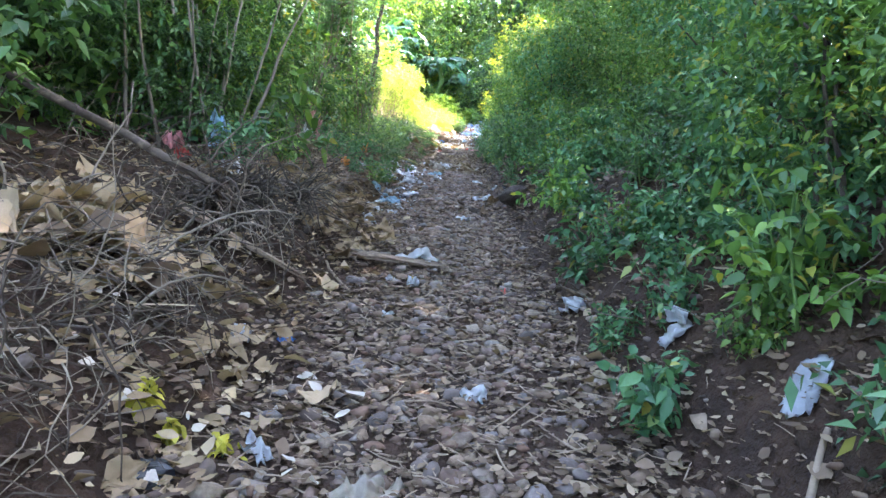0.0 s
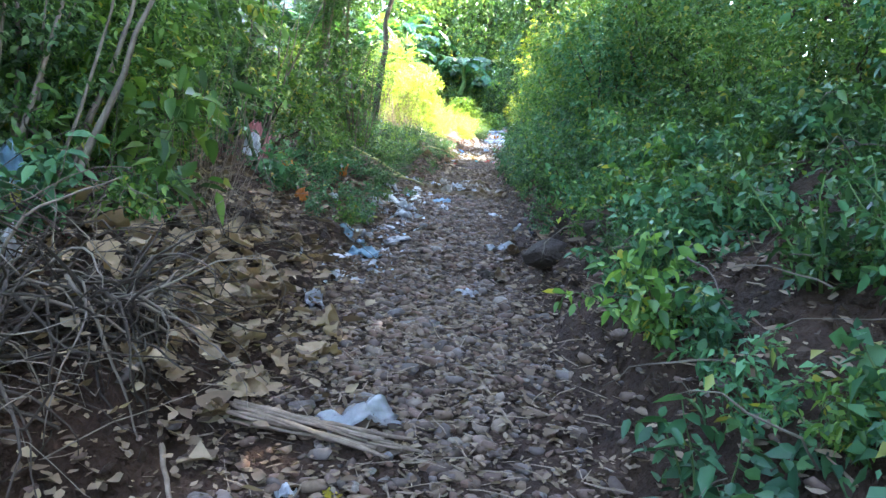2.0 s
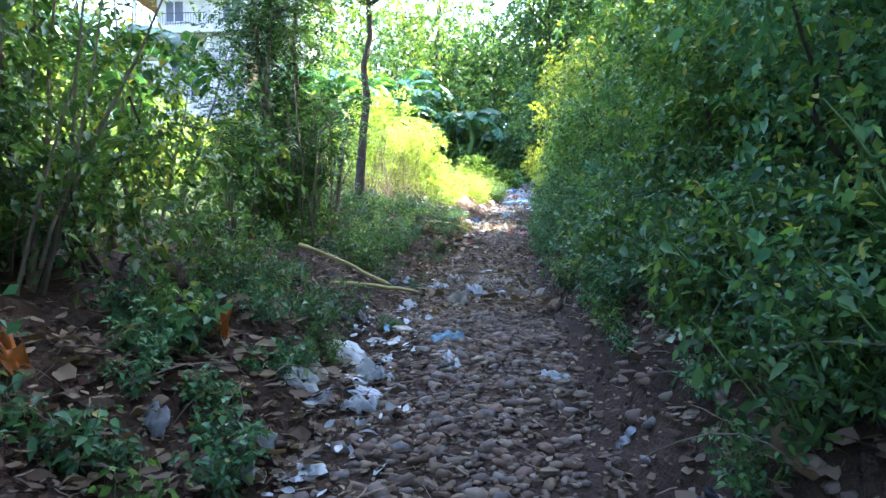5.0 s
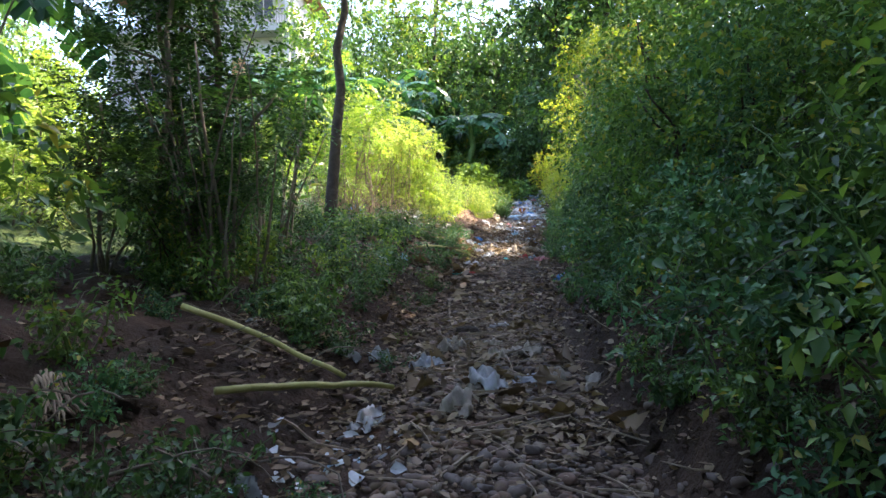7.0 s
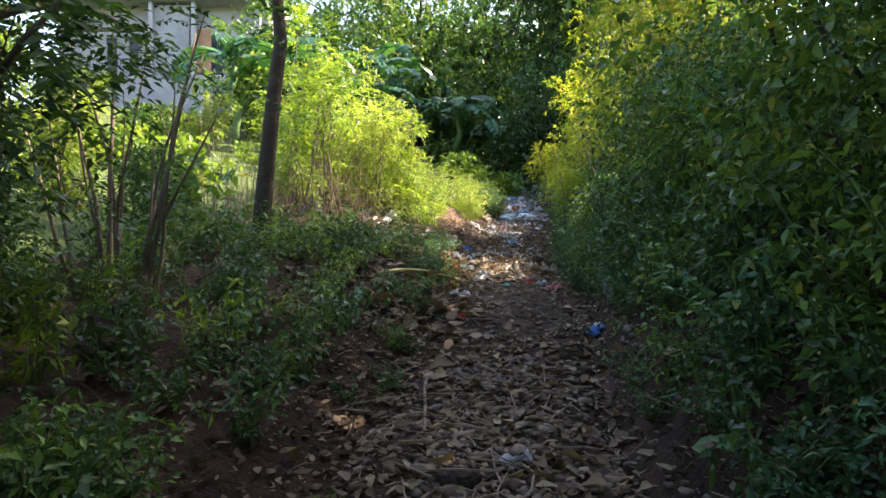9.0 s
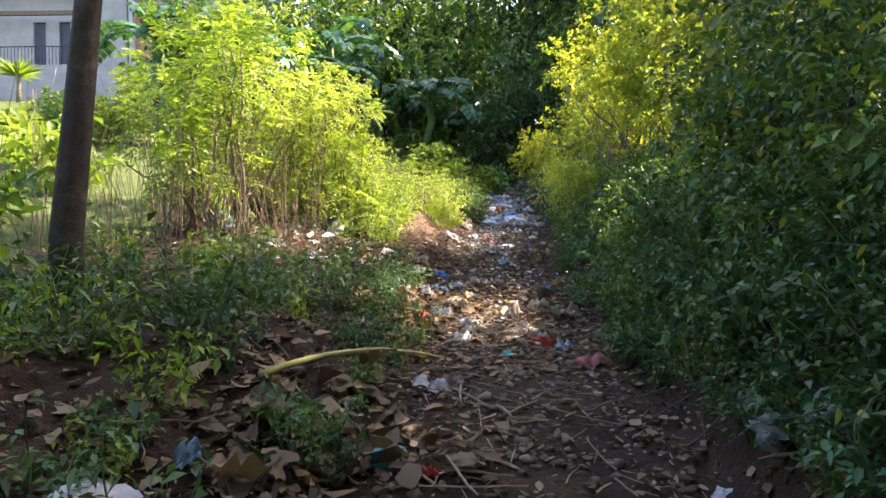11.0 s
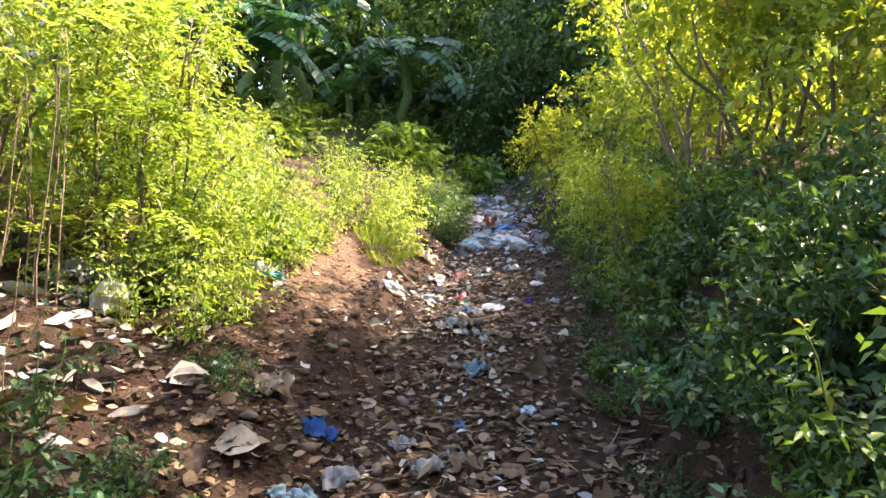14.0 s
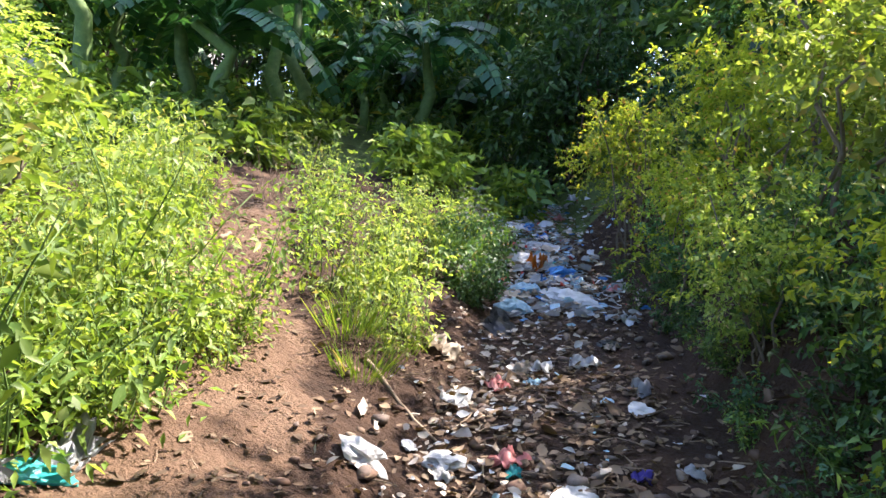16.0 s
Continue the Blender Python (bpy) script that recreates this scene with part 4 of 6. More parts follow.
def spiky_plant(x, y, seed=5):
    rng = np.random.default_rng(seed)
    root = tagged(new("spiky_plant"), "pale green rosette of stiff pointed leaves before the house", "plant")
    n = 70
    a, up = rng.uniform(0, 6.283, n), rng.uniform(0.1, 1.6, n)
    along = np.stack([np.cos(a), np.sin(a), up], 1)
    base = np.tile([[0, 0, 1.0]], (n, 1)) + along * 0.05
    part("leaves", leaf_mesh("leaves", base, along, np.tile([[0.0, 0, 1]], (n, 1)) + rng.normal(0, 0.1, (n, 3)), rng.uniform(0.7, 1.1, n), np.full(n, 0.09), 0.3, 0.15), LEAF_FEATHER, root)
    V, F = [], []
    tube(V, F, [(0, 0, -0.1), (0.02, 0, 0.5), (0, 0.02, 1.05)], [0.1, 0.08, 0.07], 8)
    part("stem", mesh_from("stem", V, F, True), BARK_PALE, root)
    g = on_ground(x, y)
    root.matrix_basis = pose(g.x, g.y, g.z)
    return root


spiky_plant(-16.6, 42.2)

# ---- dead wood, vines and canes ----
WHITE = (0.60, 0.61, 0.63)


def pole(name, label, points, r0, r1, material, category="stick", sides=8, seed=0, group=""):
    rr = random.Random(seed)
    pts = [Vector(p) for p in points]
    line = []
    n = 10
    for i in range(n + 1):
        f = i / n * (len(pts) - 1)
        k = min(int(f), len(pts) - 2)
        line.append(pts[k].lerp(pts[k + 1], f - k) + Vector((rr.gauss(0, 0.25), rr.gauss(0, 0.25), rr.gauss(0, 0.15))) * r0)
    V, F = [], []
    tube(V, F, line, [r0 + (r1 - r0) * i / n for i in range(n + 1)], sides)
    return tagged(part(name, mesh_from(name, V, F, True), material), label, category, group)


def lie(x0, y0, x1, y1, lift=0.012, n=4):
    out = []
    for i in range(n):
        f = i / (n - 1)
        x, y = x0 + (x1 - x0) * f, y0 + (y1 - y0) * f
        out.append((x, y, float(height(x, y)) + lift))
    return out


pole("fallen_pole", "dark weathered fallen pole leaning on the bank", [(-3.5, 4.85, 2.06), (-3.06, 4.66, 1.88), (-1.42, 4.24, 1.21)], 0.036, 0.027, DARKWOOD, "pole", seed=3)
pole("leaning_stem", "mossy green stem leaning out of the undergrowth", [(-1.72, 8.75, 1.75), (-2.0, 8.75, 2.6), (-2.3, 8.7, 3.6)], 0.026, 0.018, MOSSY, "stem", seed=4)


def sheath(name, label, x0, y0, x1, y1, width, lift, seed):
    """A split, fibrous stem lying on the ground, made of overlapping strips."""
    rr = random.Random(seed)
    root = tagged(new(name), label, "dead stem", "dead banana stems")
    a, b = on_ground(x0, y0), on_ground(x1, y1)
    d = (b - a).normalized()
    s = d.cross(Vector((0, 0, 1))).normalized()
    for k in range(16):
        V, F = [], []
        off = (k / 15 - 0.5) * width
        cut0, cut1 = rr.uniform(0, 0.12), rr.uniform(0.82, 1.12)
        fan = rr.gauss(0, 0.05)
        hump = 0.35 * width * math.sqrt(max(0.0, 1 - (off / width * 2) ** 2))
        line = []
        for i in range(8):
            f = cut0 + (cut1 - cut0) * i / 7
            line.append(a + (b - a) * f + s * (off + fan * f * f + rr.gauss(0, 0.003)) + Vector((0, 0, lift + hump * (1 - 0.5 * f) + rr.uniform(0, 0.008))))
        tube(V, F, line, [width * 0.075 * rr.uniform(0.6, 1.1) * (1 - 0.04 * i) for i in range(8)], 5)
        part("strip", mesh_from("strip", V, F, True), DEADWOOD, root)
    return root


sheath("fallen_banana_trunk", "pale fibrous dead stem lying on the heap", -1.65, 4.1, -0.95, 4.45, 0.13, 0.12, 1)
sheath("fallen_banana_trunk", "split pale banana stem lying by the path", -0.72, 5.45, 0.02, 5.28, 0.14, 0.03, 2)
sheath("fallen_banana_trunk", "pale dried stem drooping on the bank", -1.75, 12.5, -1.5, 12.2, 0.10, 0.08, 4)
for k, (p, lab) in enumerate(((((-1.75, 13.72), (-0.83, 13.91)), "long yellow cane across the edge of the path"), (((-1.26, 13.0), (-0.54, 13.97)), "yellow cane lying on the path"), (((-0.98, 19.3), (-0.14, 20.65)), "yellow cane arching over the dead leaves"))):
    (xa, ya), (xb, yb) = p
    a, b = on_ground(xa, ya), on_ground(xb, yb)
    rise = (0.07 if k == 2 else 0.04) + max(on_ground(*a.lerp(b, f / 10).xy).z - a.lerp(b, f / 10).z for f in range(11))
    pts = [a.lerp(b, f / 10) + Vector((0, 0, rise + (0.32 if k == 2 else 0.08) * f / 10 * (1 - f / 10))) for f in range(11)]
    pole("yellow_cane", lab, pts, 0.02, 0.008 if k == 2 else 0.016, BAMBOO, "cane", seed=50 + k, group="canes")
pole("yellow_cane", "thin pale cane fallen from the bank", lie(-2.8, 15.2, -2.1, 15.0, 0.06), 0.02, 0.014, BAMBOO, "cane", seed=55, group="canes")
pole("yellow_cane", "short pale cane on the bank by the stems", lie(-2.47, 15.35, -2.05, 15.22, 0.05), 0.016, 0.012, BAMBOO, "cane", seed=56, group="canes")
for k, (xa, ya, xb, yb, rad) in enumerate(((-0.53, 2.52, -0.1, 2.84, 0.009), (-0.24, 15.12, -0.18, 14.21, 0.012), (-0.23, 13.64, 0.26, 13.11, 0.012), (-0.35, 15.3, 0.0, 15.0, 0.01), (-0.06, 20.16, 0.15, 19.85, 0.012), (-0.02, 19.31, 0.22, 19.09, 0.014), (-0.17, 19.0, 0.2, 19.25, 0.01), (0.5, 2.3, 0.75, 2.35, 0.012), (1.05, 1.8, 1.3, 2.1, 0.018), (0.1, 8.9, 0.02, 9.2, 0.012), (-0.4, 17.5, -0.35, 16.6, 0.014), (-0.07, 16.2, -0.2, 17.1, 0.014), (-0.5, 15.5, 0.1, 16.6, 0.012), (0.2, 16.0, -0.15, 15.4, 0.013), (-0.3, 21.3, 0.1, 20.9, 0.012), (0.05, 21.6, 0.25, 21.2, 0.014), (-0.6, 3.6, -0.2, 3.75, 0.012), (0.75, 3.5, 0.9, 4.1, 0.010), (-0.2, 4.6, 0.2, 4.65, 0.008), (-0.25, 4.35, 0.05, 4.9, 0.009), (-0.9, 5.2, -0.6, 4.7, 0.012), (0.3, 6.2, 0.5, 5.6, 0.01), (-1.37, 28.45, -1.35, 28.6, 0.02), (-0.1, 27.3, 0.3, 26.9, 0.012))):
    pole("stick", "dry broken stick lying on the path", lie(xa, ya, xb, yb, rad * 0.8), rad, rad * 0.6, DEADWOOD, "stick", 6, 60 + k, "sticks on the path")


def vine_heap():
    """The tangle of dead vines that hangs over the left edge."""
    r = random.Random(77)
    root = tagged(new("dead_vine_heap"), "tangled heap of dry brown vines hanging over the bank", "dead vines")
    for name, n, mat_, rad in (("vine_tangle", 420, BARK_PALE, (0.0018, 0.0045)), ("dark_vine_tangle", 520, BARK, (0.002, 0.007))):
        V, F = [], []
        for i in range(n):
            y = r.uniform(1.3, 7.2)
            x = -r.uniform(1.1, 2.6) if y < 5.2 else -r.uniform(1.0, 2.0)
            if i % 3 == 0:
                y, x = r.uniform(1.5, 3.6), -r.uniform(1.1, 1.9)
            if r.random() < 0.12:
                y, x = r.uniform(4.2, 6.0), -r.uniform(1.0, 1.7)
            p = on_ground(x, y) + Vector((0, 0, r.uniform(0.02, 0.26)))
            a = r.uniform(0, 6.283)
            line = bend(r, p, (math.cos(a), math.sin(a), r.uniform(-0.1, 0.9)), r.uniform(0.25, 0.95), 8, 0.28, 0.13)
            line = [Vector((q.x, q.y, max(q.z, float(height(q.x, q.y)) + 0.01))) for q in line]
            w = r.uniform(*rad)
            tube(V, F, line, [w * (1 - j / 12) for j in range(9)], 4)
        tagged(part(name, mesh_from(name, V, F, True), mat_, root), kind="stuff")
    def brow(f):
        """A point on the overhanging edge of the root mat."""
        y = 4.1 + 1.6 * f
        x = -1.5 + 0.42 * f + 0.06 * math.sin(f * 19)
        return Vector((x, y, float(height(x, y)) + 0.26 - 0.12 * f + 0.03 * math.sin(f * 13)))

    V, F = [], []
    for i in range(340):
        f = r.random()
        p = brow(f) + Vector((-abs(r.gauss(0, 0.16)), r.gauss(0, 0.05), r.gauss(-0.02, 0.045)))
        line = bend(r, p, (r.gauss(0.25, 0.5), r.choice((-1, 1)), r.gauss(0, 0.15)), r.uniform(0.25, 0.8), 7, 0.22, 0.05)
        line = [Vector((q.x, q.y, max(q.z, float(height(q.x, q.y)) + 0.01))) for q in line]
        w = r.uniform(0.003, 0.010)
        tube(V, F, line, [w * (1 - j / 11) for j in range(8)], 5)
    tagged(part("root_mat", mesh_from("root_mat", V, F, True), BARK, root, "dark matted roots over the hollow bank"), kind="stuff")
    for i in range(32):
        V, F = [], []
        p = brow(r.random()) + Vector((r.uniform(-0.05, 0.05), 0, 0.02))
        line = bend(r, p, (r.uniform(0.3, 1.0), r.gauss(-0.3, 0.5), r.uniform(-0.3, 0.7)), r.uniform(0.35, 0.8), 9, 0.25, 0.24)
        line = [Vector((q.x, q.y, max(q.z, float(height(q.x, q.y)) + 0.01))) for q in line]
        w = r.uniform(0.004, 0.010)
        tube(V, F, line, [w * (1 - j / 14) for j in range(10)], 5)
        part("root", mesh_from("root", V, F, True), r.choice((BARK_PALE, BARK_PALE, DARKWOOD)), root)
    for i in range(16):
        V, F = [], []
        y = r.uniform(1.8, 5.4)
        p = on_ground(-r.uniform(1.2, 2.1), y) + Vector((0, 0, 0.05))
        a = r.uniform(-0.6, 1.2)
        line = bend(r, p, (math.cos(a) * 0.6, math.sin(a) * 0.5, 1.1), r.uniform(0.5, 0.9), 9, 0.2, 0.16)
        tube(V, F, line, [0.009 * (1 - j / 13) for j in range(10)], 5)
        part("vine", mesh_from("vine", V, F, True), BARK_PALE, root)
    return root


vine_heap()


def bank_roots():
    r = random.Random(78)
    root = tagged(new("hanging_root_tangle"), "thin brown roots and dead stems trailing from the earth bank", "roots")
    V, F = [], []
    for i in range(240):
        y = r.uniform(1.5, 22)
        x = float(path_x(y)) + r.uniform(0.8, 2.0)
        p = on_ground(x, y) + Vector((0, 0, r.uniform(0.02, 0.3)))
        a = r.uniform(2.0, 4.3)
        line = bend(r, p, (math.cos(a), math.sin(a), r.uniform(-0.3, 0.8)), r.uniform(0.2, 0.7), 7, 0.25, 0.15)
        line = [Vector((q.x, q.y, max(q.z, float(height(q.x, q.y)) + 0.01))) for q in line]
        w = r.uniform(0.002, 0.006)
        tube(V, F, line, [w * (1 - j / 10) for j in range(8)], 4)
    tagged(part("root_tangle", mesh_from("root_tangle", V, F, True), BARK_PALE, root), kind="stuff")
    V, F = [], []
    for i in range(200):
        y = r.uniform(7.5, 22)
        x = float(path_x(y)) - r.uniform(0.8, 2.6)
        p = on_ground(x, y) + Vector((0, 0, r.uniform(0.02, 0.25)))
        a = r.uniform(0, 6.28)
        line = bend(r, p, (math.cos(a), math.sin(a), r.uniform(-0.2, 0.8)), r.uniform(0.25, 0.8), 7, 0.22, 0.13)
        line = [Vector((q.x, q.y, max(q.z, float(height(q.x, q.y)) + 0.01))) for q in line]
        w = r.uniform(0.002, 0.006)
        tube(V, F, line, [w * (1 - j / 10) for j in range(8)], 4)
    tagged(part("stem_tangle", mesh_from("stem_tangle", V, F, True), BARK_PALE, root), kind="stuff")
    return root


bank_roots()


# ---- litter ----
def plastic(name, colour, rough=0.35, thin=0.25):
    m, t, b, out = mat(name)
    n = noise_tex(t, 14, 5, 0.7)
    dull = tuple(v * 0.6 for v in colour)
    t.links.new(ramp(t, n, [(0.3, dull), (0.6, colour)]), b.inputs["Base Color"])
    b.inputs["Roughness"].default_value = rough
    bump(t, b, noise_tex(t, 45, 3, 0.6), 0.5, 0.006)
    tr = t.nodes.new("ShaderNodeBsdfTranslucent")
    tr.inputs[0].default_value = (*colour, 1)
    ms = t.nodes.new("ShaderNodeMixShader")
    ms.inputs[0].default_value = thin
    t.links.new(b.outputs[0], ms.inputs[1])
    t.links.new(tr.outputs[0], ms.inputs[2])
    t.links.new(ms.outputs[0], out.inputs[0])
    return m


PLASTIC = {"white": plastic("plastic_white", WHITE), "grey": plastic("plastic_grey", (0.45, 0.47, 0.5)), "blue": plastic("plastic_blue", (0.06, 0.24, 0.62)),
           "teal": plastic("plastic_teal", (0.04, 0.42, 0.45)), "red": plastic("plastic_red", (0.55, 0.05, 0.04)), "pink": plastic("plastic_pink", (0.62, 0.26, 0.27)),
           "orange": plastic("plastic_orange", (0.60, 0.22, 0.03)), "black": plastic("plastic_black", (0.02, 0.022, 0.03)), "yellow": plastic("plastic_yellow", (0.6, 0.47, 0.05)),
           "lightblue": plastic("plastic_lightblue", (0.35, 0.55, 0.70)), "paper": plastic("waste_paper", (0.46, 0.40, 0.33), 0.85, 0.1), "purple": plastic("plastic_purple", (0.13, 0.10, 0.5))}


def crumple(seed, w, d, h):
    """A crumpled sheet of plastic or paper, thickened."""
    r = random.Random(seed)
    bm = bmesh.new()
    n, m = 14, 12
    off = Vector((r.uniform(-50, 50), r.uniform(-50, 50), 0))
    grid = []
    for j in range(m):
        for i in range(n):
            u, v = i / (n - 1) - 0.5, j / (m - 1) - 0.5
            f = noise.noise_vector(Vector((u * 3.2, v * 3.2, 0)) + off) * 1.1 + noise.noise_vector(Vector((u * 8, v * 8, 3)) + off) * 0.42
            edge = 1 - 0.35 * abs(f.x)
            grid.append(bm.verts.new((u * w * edge + f.x * w * 0.11, v * d * edge + f.y * d * 0.11, max(0.004, 1.35 * h * (0.45 + 0.95 * f.z) * (1.15 - 1.3 * (u * u + v * v))))))
    for j in range(m - 1):
        for i in range(n - 1):
            if (i in (0, n - 2) and j in (0, m - 2)) and r.random() < 0.6:
                continue
            bm.faces.new((grid[j * n + i], grid[j * n + i + 1], grid[(j + 1) * n + i + 1], grid[(j + 1) * n + i]))
    for v in [v for v in bm.verts if not v.link_faces]:
        bm.verts.remove(v)
    bmesh.ops.solidify(bm, geom=bm.faces[:], thickness=0.002)
    return bm


def bag(seed, w, d, h):
    """A slack plastic bag: a lumpy sack with sharp creases."""
    bm = bmesh.new()
    bmesh.ops.create_icosphere(bm, subdivisions=3, radius=0.5)
    off = Vector((seed * 7.13, seed * 3.7, 0))
    for v in bm.verts:
        c = v.co.copy()
        f = noise.noise(c * 2.6 + off) * 0.55 - abs(noise.noise(c * 5 + off)) * 0.55 - abs(noise.noise(c * 11 + off)) * 0.30 + 0.2
        c = c * (1 + f)
        v.co = Vector((c.x * w * 1.1, c.y * d * 1.1, max(c.z, -0.2) * h * 0.9 + 0.17 * h))
    return bm


def litter(kind, colour, x, y, w, d=None, h=None, lift=0.0, label="", turn=None, tilt=0.0, seed=None):
    d, h = d or w * 0.75, h or w * 0.3
    s = seed if seed is not None else int(abs(x * 971 + y * 577)) % 1000
    g = on_ground(x, y)
    what = {"bag": "crumpled {} plastic bag", "sheet": "crumpled {} plastic wrapper"}[kind].format({"lightblue": "pale blue and white", "paper": "grey-white paper"}.get(colour, colour))
    bm = bag(s, w, d, h) if kind == "bag" else crumple(s, w, d, h)
    ob = part("plastic_bag" if kind == "bag" else "litter_wrapper", bm, PLASTIC[colour])
    ob.data.polygons.foreach_set("use_smooth", [kind == "sheet"] * len(ob.data.polygons))
    sx = float(height(x + 0.1, y) - height(x - 0.1, y)) / 0.2
    sy = float(height(x, y + 0.1) - height(x, y - 0.1)) / 0.2
    nor = Vector((-sx, -sy, 1)).normalized()
    q = Vector((0, 0, 1)).rotation_difference(nor).to_matrix().to_4x4()
    ob.matrix_basis = Matrix.Translation((x, y, g.z + 0.006 + lift)) @ q @ pose(0, 0, 0, tilt, 0, (s * 37) % 360 if turn is None else turn)
    return tagged(ob, label or what + " lying on the ground", "litter", "litter in the gully")


